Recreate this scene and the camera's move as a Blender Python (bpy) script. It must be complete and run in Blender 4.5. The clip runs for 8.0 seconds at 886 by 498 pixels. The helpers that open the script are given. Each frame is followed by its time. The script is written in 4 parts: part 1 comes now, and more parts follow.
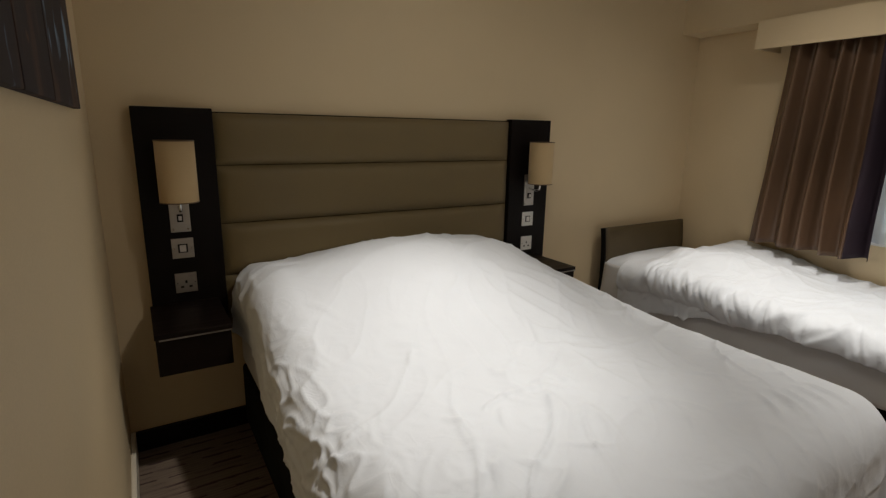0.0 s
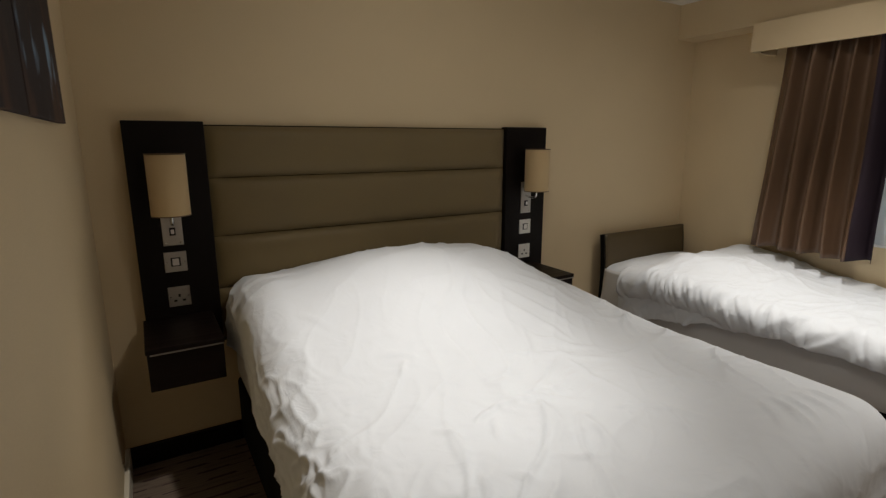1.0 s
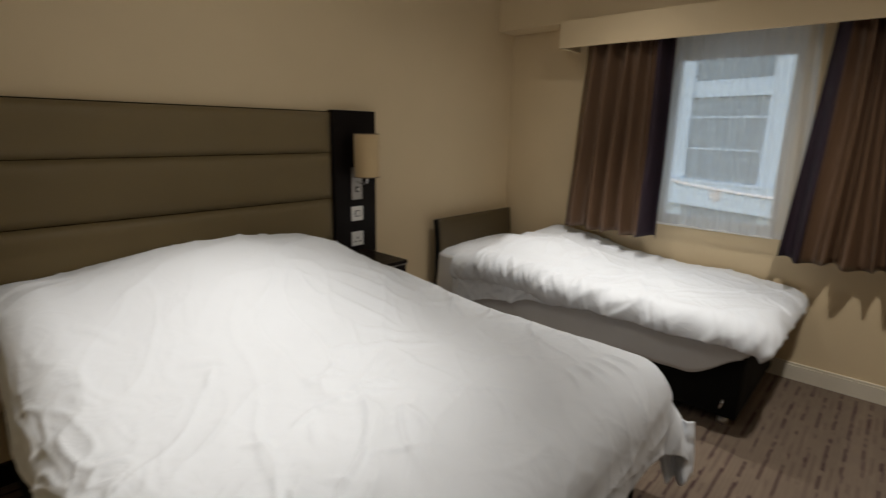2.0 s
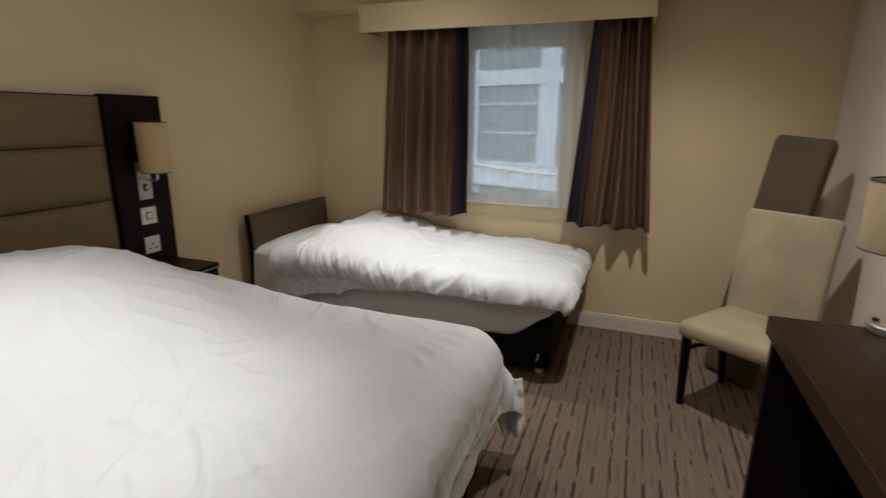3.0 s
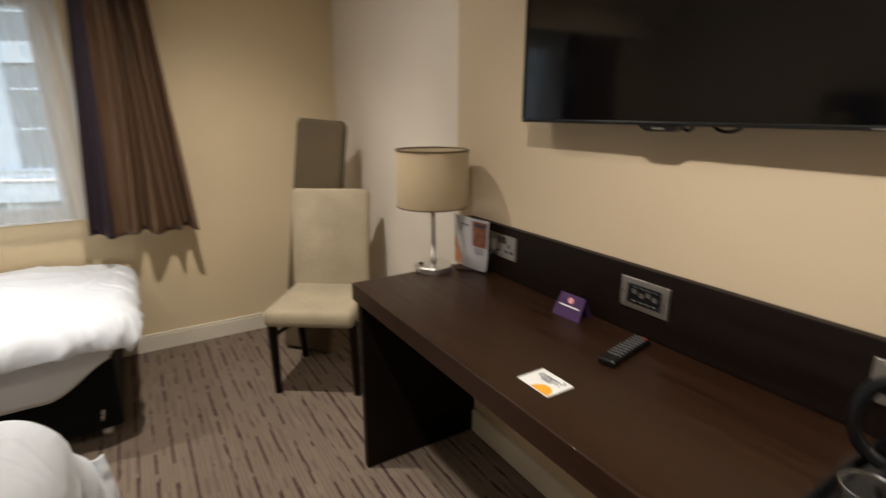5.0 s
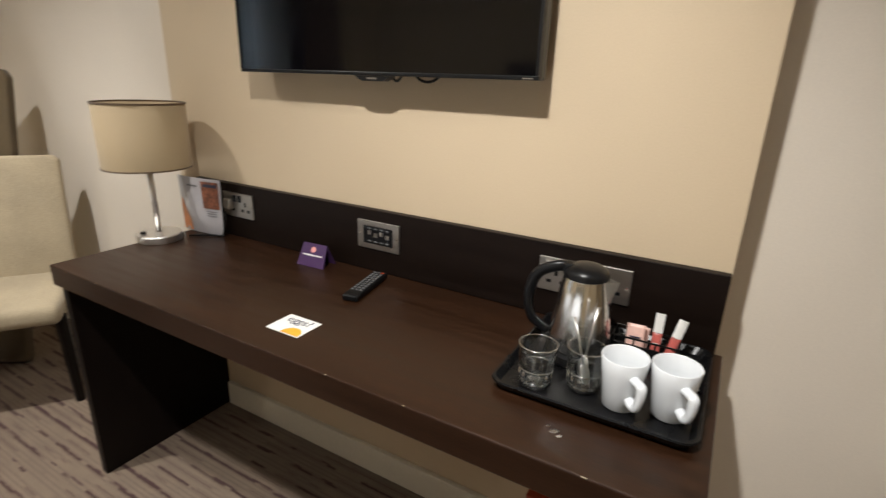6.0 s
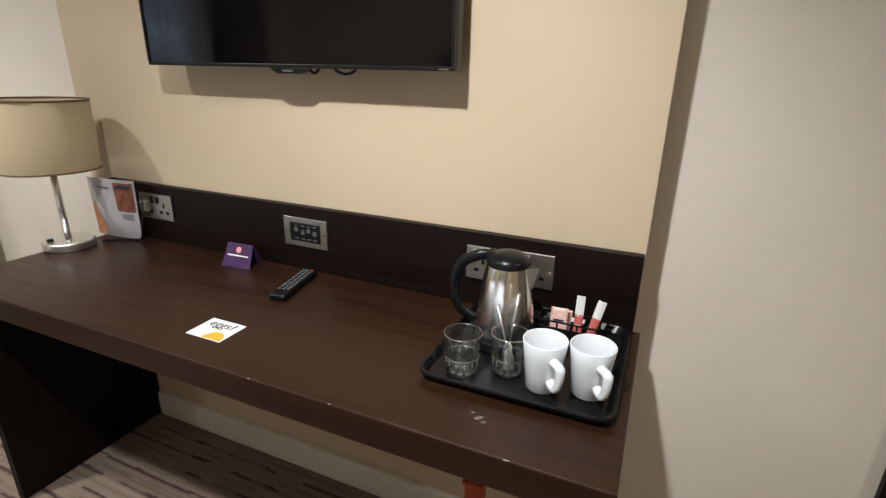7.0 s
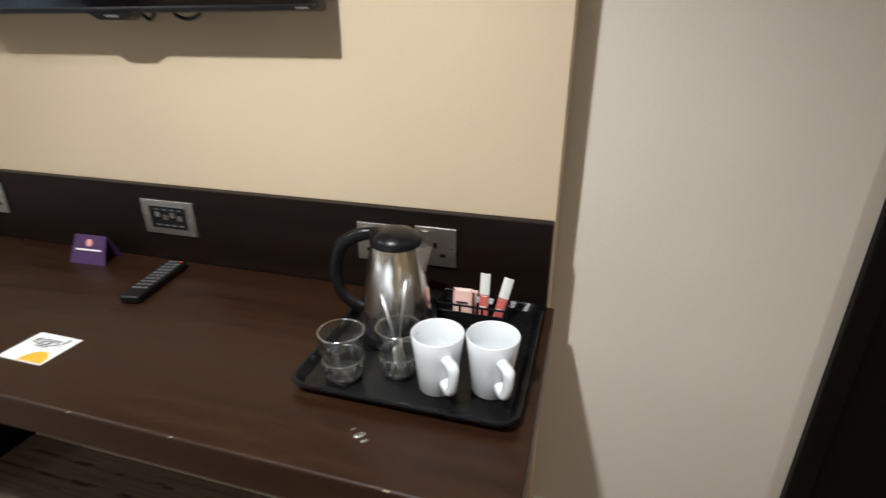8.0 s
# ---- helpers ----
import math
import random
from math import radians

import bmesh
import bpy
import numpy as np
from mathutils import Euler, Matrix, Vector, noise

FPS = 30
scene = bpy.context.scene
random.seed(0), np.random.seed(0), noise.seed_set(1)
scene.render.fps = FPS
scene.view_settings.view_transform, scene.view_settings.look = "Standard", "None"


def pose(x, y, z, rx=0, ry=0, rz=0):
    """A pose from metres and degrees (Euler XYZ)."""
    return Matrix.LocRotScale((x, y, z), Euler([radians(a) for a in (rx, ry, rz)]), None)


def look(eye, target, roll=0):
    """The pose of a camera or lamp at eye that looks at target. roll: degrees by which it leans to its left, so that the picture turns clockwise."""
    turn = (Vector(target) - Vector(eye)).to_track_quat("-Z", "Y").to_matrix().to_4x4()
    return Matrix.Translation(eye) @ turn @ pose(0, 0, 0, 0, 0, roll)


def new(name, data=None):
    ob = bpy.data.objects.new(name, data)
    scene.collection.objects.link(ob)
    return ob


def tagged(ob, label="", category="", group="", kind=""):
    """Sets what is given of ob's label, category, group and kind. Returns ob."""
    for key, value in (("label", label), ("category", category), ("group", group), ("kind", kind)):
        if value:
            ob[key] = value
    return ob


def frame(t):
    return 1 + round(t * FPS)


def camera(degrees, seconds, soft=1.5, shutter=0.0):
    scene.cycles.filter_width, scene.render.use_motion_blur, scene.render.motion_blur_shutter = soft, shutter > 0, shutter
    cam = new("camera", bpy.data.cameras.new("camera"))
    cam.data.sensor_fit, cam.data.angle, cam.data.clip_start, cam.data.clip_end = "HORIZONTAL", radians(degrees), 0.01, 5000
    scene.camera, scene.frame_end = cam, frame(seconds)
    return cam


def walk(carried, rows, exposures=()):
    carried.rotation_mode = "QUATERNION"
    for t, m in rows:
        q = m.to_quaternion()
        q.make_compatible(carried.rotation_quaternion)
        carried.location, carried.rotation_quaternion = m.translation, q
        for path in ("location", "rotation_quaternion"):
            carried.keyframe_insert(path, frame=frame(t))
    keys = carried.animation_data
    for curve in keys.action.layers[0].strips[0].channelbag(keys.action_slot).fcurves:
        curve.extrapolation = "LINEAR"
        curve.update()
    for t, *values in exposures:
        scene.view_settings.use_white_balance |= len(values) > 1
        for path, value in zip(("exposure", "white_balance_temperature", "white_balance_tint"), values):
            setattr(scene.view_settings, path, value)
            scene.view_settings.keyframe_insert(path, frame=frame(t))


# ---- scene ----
cam = camera(82.4, 8.0, soft=1.3, shutter=0.4)
PATH = [
    (0, (1.882, 1.603, 1.378), (2.896, 3.267, 0.924), 1.0),
    (0.5, (1.897, 1.605, 1.38), (2.907, 3.277, 0.951), 0.7),
    (1, (1.93, 1.596, 1.372), (2.931, 3.276, 0.955), -0.1),
    (1.5, (2.005, 1.583, 1.365), (3.163, 3.155, 0.931), 0.3),
    (2, (2.057, 1.594, 1.366), (3.502, 2.896, 0.901), 1.3),
    (2.2, (2.088, 1.53, 1.353), (3.631, 2.713, 0.884), 1.2),
    (3.3, (2.059, 1.722, 1.354), (3.932, 2.201, 0.844), 1.5),
    (3.5, (2.067, 1.738, 1.346), (3.97, 2.081, 0.832), 2.6),
    (4, (2.151, 1.727, 1.349), (4.083, 1.711, 0.832), 3.7),
    (4.5, (2.264, 1.712, 1.346), (4.162, 1.318, 0.854), 4.1),
    (5, (2.274, 1.819, 1.328), (3.918, 0.809, 0.803), 0.0),
    (5.2, (2.267, 1.864, 1.319), (3.747, 0.658, 0.724), -0.1),
    (6.3, (2.192, 1.83, 1.288), (3.019, 0.12, 0.663), 1.9),
    (6.5, (2.185, 1.827, 1.294), (2.974, 0.106, 0.651), 1.6),
    (7, (2.167, 1.815, 1.294), (2.912, 0.079, 0.636), 1.3),
    (7.5, (2.139, 1.779, 1.284), (2.835, 0.028, 0.611), 0.5),
    (8, (2.125, 1.629, 1.256), (2.635, -0.144, 0.483), 0.2),
]
EXPOSURES = [(0.0, -0.32, 6600, 10), (1.0, -0.32, 6600, 10), (2.0, -0.28, 6550, 10), (3.5, -0.24, 6550, 10), (4.5, 0.15, 6600, 10),
             (5.2, 0.5, 6700, 11), (6.3, 0.83, 6100, 9), (8.0, 0.86, 5880, 8)]
walk(cam, [(t, look(eye, target, roll)) for t, eye, target, roll in PATH], EXPOSURES)

# ---------------- light and world ----------------
world = bpy.data.worlds.new("overcast_sky")
scene.world = world
world.use_nodes = True
wn = world.node_tree.nodes
sky = wn.new("ShaderNodeTexSky")
sky.sky_type = "NISHITA"
sky.sun_disc = False
sky.sun_elevation = radians(28)
sky.sun_rotation = radians(-90)
wn["Background"].inputs[1].default_value = 0.42
world.node_tree.links.new(sky.outputs[0], wn["Background"].inputs[0])

sun_data = bpy.data.lights.new("sun", "SUN")
sun_data.energy, sun_data.angle, sun_data.color = 0.5, radians(20), (1.0, 0.98, 0.96)
sun = new("sun", sun_data)
sun.matrix_world = look((-20, 2, 12), (0, 2, 0))

# ceiling downlights: x, y, point aimed at, watts of the wide spill, watts of the beam and its cone
CEIL = 2.27
DOWN = [
    (2.82, 2.58, (2.64, 2.99, 0.65), 17, 102, 70),
    (4.60, 2.84, (4.56, 2.90, 0.6), 14, 96, 72),
    (2.57, 1.86, (2.74, 0.96, 0.75), 5, 98, 92),
    (4.12, 1.66, (4.84, 1.60, 0.0), 28, 66, 106),
    # unseen passage lamp, added as fill for the wall strip beside the desk panel
    (0.75, 1.28, (0.75, 1.28, 0.0), 18, 16, 110),
]
for dx, dy, aim, spill, beam, wide in DOWN:
    tilt = (1.3, 1.6) if dy > 2.4 and dx < 3 else (0, 0)  # the wide spill over the double bed is fill, tilted to brighten the north wall
    for watts, cone in ((spill, 172), (beam, wide)):
        ld = bpy.data.lights.new("downlight_or_fill", "SPOT")
        ld.energy, ld.spot_size, ld.spot_blend, ld.shadow_soft_size = watts, radians(cone), 1.0, 0.035
        ld.color = (1.0, 0.955, 0.89)
        lo = new("downlight_or_fill", ld)
        lo.matrix_world = look((dx, dy, CEIL - 0.012), aim if cone < 170 else (dx + tilt[0], dy + tilt[1], 0))


# ---------------- materials ----------------
def material(name, base, rough=0.6, metal=0.0, vary=0.12, scale=6.0, fine=60.0, bump=0.15, stretch=(1, 1, 1), coat=0.0, depth=0.002, spec=0.5):
    m = bpy.data.materials.new(name)
    m.use_nodes = True
    nt = m.node_tree
    p = nt.nodes["Principled BSDF"]
    link = nt.links.new
    co = nt.nodes.new("ShaderNodeTexCoord")
    mp = nt.nodes.new("ShaderNodeMapping")
    mp.inputs["Scale"].default_value = stretch
    link(co.outputs["Object"], mp.inputs[0])
    n1 = nt.nodes.new("ShaderNodeTexNoise")
    n1.inputs["Scale"].default_value, n1.inputs["Detail"].default_value = scale, 5
    n2 = nt.nodes.new("ShaderNodeTexNoise")
    n2.inputs["Scale"].default_value, n2.inputs["Detail"].default_value = fine, 4
    link(mp.outputs[0], n1.inputs[0])
    link(mp.outputs[0], n2.inputs[0])
    add = nt.nodes.new("ShaderNodeMath")
    add.operation = "ADD"
    link(n1.outputs[0], add.inputs[0])
    link(n2.outputs[0], add.inputs[1])
    mr = nt.nodes.new("ShaderNodeMapRange")
    mr.inputs[1].default_value, mr.inputs[2].default_value = 0.6, 1.4
    mr.inputs[3].default_value, mr.inputs[4].default_value = 1 - vary, 1 + vary
    link(add.outputs[0], mr.inputs[0])
    mul = nt.nodes.new("ShaderNodeVectorMath")
    mul.operation = "SCALE"
    mul.inputs[0].default_value = base
    link(mr.outputs[0], mul.inputs["Scale"])
    link(mul.outputs[0], p.inputs["Base Color"])
    p.inputs["Metallic"].default_value = metal
    rr = nt.nodes.new("ShaderNodeMapRange")
    rr.inputs[1].default_value, rr.inputs[2].default_value = 0.3, 0.7
    rr.inputs[3].default_value, rr.inputs[4].default_value = max(0.02, rough - 0.07), min(1, rough + 0.07)
    link(n1.outputs[0], rr.inputs[0])
    link(rr.outputs[0], p.inputs["Roughness"])
    p.inputs["Coat Weight"].default_value = coat
    p.inputs["Specular IOR Level"].default_value = spec
    if bump:
        b = nt.nodes.new("ShaderNodeBump")
        b.inputs["Strength"].default_value, b.inputs["Distance"].default_value = bump, depth
        link(n2.outputs[0], b.inputs["Height"])
        link(b.outputs[0], p.inputs["Normal"])
    return m


def carpet_material():
    """Taupe loop carpet with thin ribs and broken plum dashes that run along x."""
    m = material("carpet", (0.19, 0.142, 0.103), 0.95, vary=0.22, scale=9, fine=420, bump=0.6, depth=0.004)
    nt = m.node_tree
    link = nt.links.new
    p = nt.nodes["Principled BSDF"]
    base = p.inputs["Base Color"].links[0].from_socket
    co = nt.nodes.new("ShaderNodeTexCoord")
    sep = nt.nodes.new("ShaderNodeSeparateXYZ")
    link(co.outputs["Object"], sep.inputs[0])

    def math_node(op, a, b=None):
        n = nt.nodes.new("ShaderNodeMath")
        n.operation = op
        for k, v in ((0, a), (1, b)):
            if v is None:
                continue
            if isinstance(v, (int, float)):
                n.inputs[k].default_value = v
            else:
                link(v, n.inputs[k])
        return n.outputs[0]

    wz = nt.nodes.new("ShaderNodeTexNoise")
    wz.inputs["Scale"].default_value, wz.inputs["Detail"].default_value = 55.0, 3
    link(co.outputs["Object"], wz.inputs[0])
    wobble = math_node("MULTIPLY", math_node("SUBTRACT", wz.outputs[0], 0.5), 0.007)

    def stripes(pitch, offset, width, run, cut):
        """1 on dashes: narrow bands across y, broken along x."""
        yy = math_node("ADD", math_node("DIVIDE", math_node("ADD", sep.outputs[1], wobble), pitch), offset)
        row = math_node("FLOOR", yy)
        f = math_node("FRACT", yy)
        band = math_node("LESS_THAN", math_node("ABSOLUTE", math_node("SUBTRACT", f, 0.5)), width)
        cx = nt.nodes.new("ShaderNodeCombineXYZ")
        link(math_node("MULTIPLY", sep.outputs[0], run), cx.inputs[0])
        link(math_node("MULTIPLY", row, 7.31), cx.inputs[1])
        nz = nt.nodes.new("ShaderNodeTexNoise")
        nz.inputs["Scale"].default_value, nz.inputs["Detail"].default_value = 1.0, 1
        link(cx.outputs[0], nz.inputs[0])
        on = nt.nodes.new("ShaderNodeMapRange")
        on.inputs[1].default_value, on.inputs[2].default_value = cut - 0.02, cut + 0.02
        link(nz.outputs[0], on.inputs[0])
        return math_node("MULTIPLY", band, on.outputs[0])

    def blend(src, fac, colour):
        mx = nt.nodes.new("ShaderNodeMix")
        mx.data_type = "RGBA"
        link(fac, mx.inputs[0])
        link(src, mx.inputs[6])
        mx.inputs[7].default_value = (*colour, 1)
        return mx.outputs[2]

    c = blend(base, stripes(0.0155, 0.0, 0.18, 3.0, 0.40), (0.155, 0.113, 0.084))
    c = blend(c, stripes(0.031, 0.5, 0.09, 5.0, 0.52), (0.12, 0.080, 0.060))
    c = blend(c, stripes(0.062, 0.0, 0.07, 7.5, 0.49), (0.055, 0.028, 0.024))
    c = blend(c, stripes(0.062, 0.1, 0.045, 8.2, 0.53), (0.06, 0.029, 0.028))
    link(c, p.inputs["Base Color"])
    return m


def weave_material(name, base, rough=0.85, thread=900.0, bump=0.3, vary=0.1):
    m = material(name, base, rough, vary=vary, scale=5, fine=thread, bump=bump, depth=0.001)
    m.node_tree.nodes["Principled BSDF"].inputs["Sheen Weight"].default_value = 0.15
    return m


def glass_material(name, tint=(1, 1, 1), rough=0.01, face=0.04, rim=0.8, power=3.0):
    """Clear thin glass: see-through, with a sheen that grows at grazing angles."""
    m = bpy.data.materials.new(name)
    m.use_nodes = True
    nt = m.node_tree
    nt.nodes.remove(nt.nodes["Principled BSDF"])
    tr = nt.nodes.new("ShaderNodeBsdfTransparent")
    tr.inputs[0].default_value = (*tint, 1)
    gl = nt.nodes.new("ShaderNodeBsdfGlossy")
    gl.inputs["Roughness"].default_value = rough
    lw = nt.nodes.new("ShaderNodeLayerWeight")
    pw = nt.nodes.new("ShaderNodeMath")
    pw.operation = "POWER"
    pw.inputs[1].default_value = power
    fr = nt.nodes.new("ShaderNodeMapRange")
    fr.inputs[3].default_value, fr.inputs[4].default_value = face, rim
    nt.links.new(lw.outputs["Facing"], pw.inputs[0])
    nt.links.new(pw.outputs[0], fr.inputs[0])
    mx = nt.nodes.new("ShaderNodeMixShader")
    nt.links.new(fr.outputs[0], mx.inputs[0])
    nt.links.new(tr.outputs[0], mx.inputs[1])
    nt.links.new(gl.outputs[0], mx.inputs[2])
    nt.links.new(mx.outputs[0], nt.nodes["Material Output"].inputs[0])
    return m


def net_material():
    m = bpy.data.materials.new("net_curtain")
    m.use_nodes = True
    nt = m.node_tree
    nt.nodes.remove(nt.nodes["Principled BSDF"])
    out = nt.nodes["Material Output"]
    tr = nt.nodes.new("ShaderNodeBsdfTransparent")
    df = nt.nodes.new("ShaderNodeBsdfDiffuse")
    df.inputs[0].default_value = (0.8, 0.8, 0.78, 1)
    tl = nt.nodes.new("ShaderNodeBsdfTranslucent")
    tl.inputs[0].default_value = (0.82, 0.86, 0.9, 1)
    a = nt.nodes.new("ShaderNodeMixShader")
    b = nt.nodes.new("ShaderNodeMixShader")
    co = nt.nodes.new("ShaderNodeTexCoord")
    mp = nt.nodes.new("ShaderNodeMapping")
    mp.inputs["Scale"].default_value = (1, 14, 1.2)
    nz = nt.nodes.new("ShaderNodeTexNoise")
    nz.inputs["Scale"].default_value = 2.0
    mr = nt.nodes.new("ShaderNodeMapRange")
    mr.inputs[3].default_value, mr.inputs[4].default_value = 0.50, 0.535
    link = nt.links.new
    link(co.outputs["Object"], mp.inputs[0])
    link(mp.outputs[0], nz.inputs[0])
    link(nz.outputs[0], mr.inputs[0])
    a.inputs[0].default_value = 0.62
    link(df.outputs[0], a.inputs[1])
    link(tl.outputs[0], a.inputs[2])
    link(mr.outputs[0], b.inputs[0])
    link(tr.outputs[0], b.inputs[1])
    link(a.outputs[0], b.inputs[2])
    link(b.outputs[0], out.inputs[0])
    return m


def picture_material(seed):
    """Dark plum canvas with blue and orange blotches."""
    m = material("canvas_print", (0.022, 0.015, 0.017), 0.9, vary=0.5, scale=7, fine=300, bump=0.3)
    nt = m.node_tree
    link = nt.links.new
    p = nt.nodes["Principled BSDF"]
    src = p.inputs["Base Color"].links[0].from_socket
    co = nt.nodes.new("ShaderNodeTexCoord")
    for k, (col, lo, sc) in enumerate((((0.07, 0.038, 0.026), 0.55, (4, 4, 1.6)), ((0.22, 0.34, 0.48), 0.59, (7, 7, 3)), ((0.16, 0.07, 0.03), 0.67, (6, 6, 5)))):
        mp = nt.nodes.new("ShaderNodeMapping")
        mp.inputs["Scale"].default_value = sc
        mp.inputs["Location"].default_value = (seed * 3.7 + k * 5.1, k * 2.3, seed)
        nz = nt.nodes.new("ShaderNodeTexNoise")
        nz.inputs["Scale"].default_value, nz.inputs["Detail"].default_value = 1.3, 4
        mr = nt.nodes.new("ShaderNodeMapRange")
        mr.inputs[1].default_value, mr.inputs[2].default_value = lo, lo + 0.08
        mx = nt.nodes.new("ShaderNodeMix")
        mx.data_type = "RGBA"
        mx.inputs[7].default_value = (*col, 1)
        link(co.outputs["Object"], mp.inputs[0])
        link(mp.outputs[0], nz.inputs[0])
        link(nz.outputs[0], mr.inputs[0])
        link(mr.outputs[0], mx.inputs[0])
        link(src, mx.inputs[6])
        src = mx.outputs[2]
    link(src, p.inputs["Base Color"])
    return m


M_WALL = material("cream_wall_paint", (0.68, 0.545, 0.345), 0.75, vary=0.05, scale=2.5, fine=260, bump=0.22, depth=0.001)
M_WALL_PALE = material("pale_wall_paint", (0.72, 0.65, 0.555), 0.75, vary=0.05, scale=2.5, fine=260, bump=0.22, depth=0.001)
M_PANEL = material("cream_feature_wall", (0.57, 0.455, 0.31), 0.7, vary=0.05, scale=2.5, fine=260, bump=0.22, depth=0.001)
M_CEIL = material("ceiling_paint", (0.8, 0.77, 0.7), 0.85, vary=0.03, scale=3, fine=200, bump=0.1)
M_SKIRT = material("skirting_gloss", (0.72, 0.66, 0.54), 0.4, vary=0.05, scale=5, fine=80, bump=0.05)
M_CARPET = carpet_material()
M_WENGE = material("dark_wenge_veneer", (0.0075, 0.0042, 0.003), 0.42, spec=0.16, vary=0.35, scale=3, fine=28, bump=0.12, stretch=(1.2, 14, 14), depth=0.0006)
M_WENGE_UP = material("dark_wenge_upright", (0.006, 0.0038, 0.003), 0.45, spec=0.16, vary=0.35, scale=3, fine=28, bump=0.12, stretch=(14, 14, 1.2), depth=0.0006)
M_DESK = material("dark_walnut_desktop", (0.0225, 0.0092, 0.004), 0.36, spec=0.3, vary=0.5, scale=2.4, fine=30, bump=0.1, stretch=(1.3, 16, 16), depth=0.0005)
M_BLACK = material("black_fabric", (0.006, 0.006, 0.006), 0.9, spec=0.2, vary=0.2, fine=400, bump=0.3)
M_PAD = weave_material("olive_brown_upholstery", (0.16, 0.114, 0.045), 0.6, 700, 0.2)
M_LEATHER = material("olive_leatherette", (0.089, 0.063, 0.028), 0.5, vary=0.12, scale=4, fine=240, bump=0.25, depth=0.001)
M_LINEN = weave_material("white_cotton", (0.76, 0.795, 0.845), 0.8, 1100, 0.12, 0.03)


def crumple(m, scale=8.0, depth=0.006):
    """Adds soft ironing creases over the weave."""
    nt = m.node_tree
    link = nt.links.new
    co = nt.nodes.new("ShaderNodeTexCoord")
    old = nt.nodes["Bump"]
    last = old
    for sc, dist, st in ((scale, 1.2, 1.0), (scale * 2.6, 0.8, 0.5)):
        n = nt.nodes.new("ShaderNodeTexNoise")
        n.inputs["Scale"].default_value, n.inputs["Detail"].default_value, n.inputs["Distortion"].default_value = sc, 2.5, dist
        a = nt.nodes.new("ShaderNodeMath")
        a.operation = "SUBTRACT"
        a.inputs[1].default_value = 0.5
        b = nt.nodes.new("ShaderNodeMath")
        b.operation = "ABSOLUTE"
        c = nt.nodes.new("ShaderNodeMapRange")
        c.interpolation_type = "SMOOTHSTEP"
        c.inputs[1].default_value, c.inputs[2].default_value = 0.0, 0.09
        c.inputs[3].default_value, c.inputs[4].default_value = 1.0, 0.0
        bp = nt.nodes.new("ShaderNodeBump")
        bp.inputs["Strength"].default_value, bp.inputs["Distance"].default_value = 0.09 * st, depth * st
        link(co.outputs["Object"], n.inputs[0])
        link(n.outputs[0], a.inputs[0])
        link(a.outputs[0], b.inputs[0])
        link(b.outputs[0], c.inputs[0])
        link(c.outputs[0], bp.inputs["Height"])
        link(last.outputs[0], bp.inputs["Normal"])
        last = bp
    link(last.outputs[0], nt.nodes["Principled BSDF"].inputs["Normal"])


crumple(M_LINEN)
M_SHEET = weave_material("white_sheet", (0.68, 0.68, 0.68), 0.8, 1100, 0.12, 0.04)
M_CURTAIN = material("bronze_curtain", (0.12, 0.069, 0.040), 0.36, vary=0.07, scale=2, fine=14, bump=0.03, stretch=(8, 8, 0.6))
M_LINING = material("plum_curtain_border", (0.016, 0.006, 0.014), 0.8, vary=0.2, fine=300, bump=0.2)
M_NET = net_material()
M_CHAIR = weave_material("oatmeal_chair_fabric", (0.37, 0.305, 0.205), 0.85, 260, 0.8, 0.3)
M_CHAIR_DARK = weave_material("brown_chair_fabric", (0.092, 0.064, 0.031), 0.85, 300, 0.8, 0.3)
M_SHADE = weave_material("parchment_lampshade", (0.38, 0.287, 0.168), 0.75, 700, 0.3, 0.05)
M_SHADE_WALL = weave_material("amber_lampshade", (0.56, 0.41, 0.22), 0.75, 700, 0.3, 0.05)
M_SHADE_HEM = weave_material("lampshade_trim", (0.12, 0.075, 0.04), 0.7, 500, 0.2, 0.05)
M_STEEL = material("brushed_steel", (0.74, 0.72, 0.69), 0.33, 1.0, vary=0.1, scale=8, fine=60, bump=0.1, stretch=(30, 30, 1), depth=0.0004)
M_PLATE = material("satin_steel_plate", (0.45, 0.425, 0.39), 0.36, 1.0, vary=0.1, scale=12, fine=80, bump=0.08, stretch=(1, 1, 20), depth=0.0003)
M_CHROME = material("polished_chrome", (0.7, 0.7, 0.7), 0.1, 1.0, vary=0.03, bump=0)
M_PLASTIC_W = material("white_plastic", (0.75, 0.74, 0.70), 0.35, vary=0.04, bump=0)
M_PLASTIC_K = material("black_plastic", (0.005, 0.005, 0.0055), 0.33, spec=0.28, vary=0.2, bump=0.05)
M_TRAY = material("black_tray", (0.005, 0.005, 0.0055), 0.3, spec=0.25, vary=0.3, scale=10, fine=300, bump=0.25, depth=0.0008)
M_SCREEN = material("tv_glass", (0.002, 0.002, 0.0025), 0.05, spec=0.42, vary=0.05, bump=0)
M_CERAMIC = material("white_glazed_ceramic", (0.70, 0.72, 0.74), 0.16, vary=0.02, bump=0, coat=0.5)
M_GLASS = glass_material("tumbler_glass", (0.95, 0.965, 0.965), 0.02, 0.05, 0.95, 2.4)
M_GLASS_EDGE = glass_material("thick_glass_edge", (0.97, 0.99, 0.98), 0.16, 0.30, 1.0, 1.2)
M_PANE = glass_material("window_glass")
M_PAPER = material("white_card", (0.8, 0.79, 0.76), 0.5, vary=0.03, bump=0)
M_GREYPAPER = material("grey_print", (0.42, 0.40, 0.385), 0.45, vary=0.12, scale=14, bump=0)
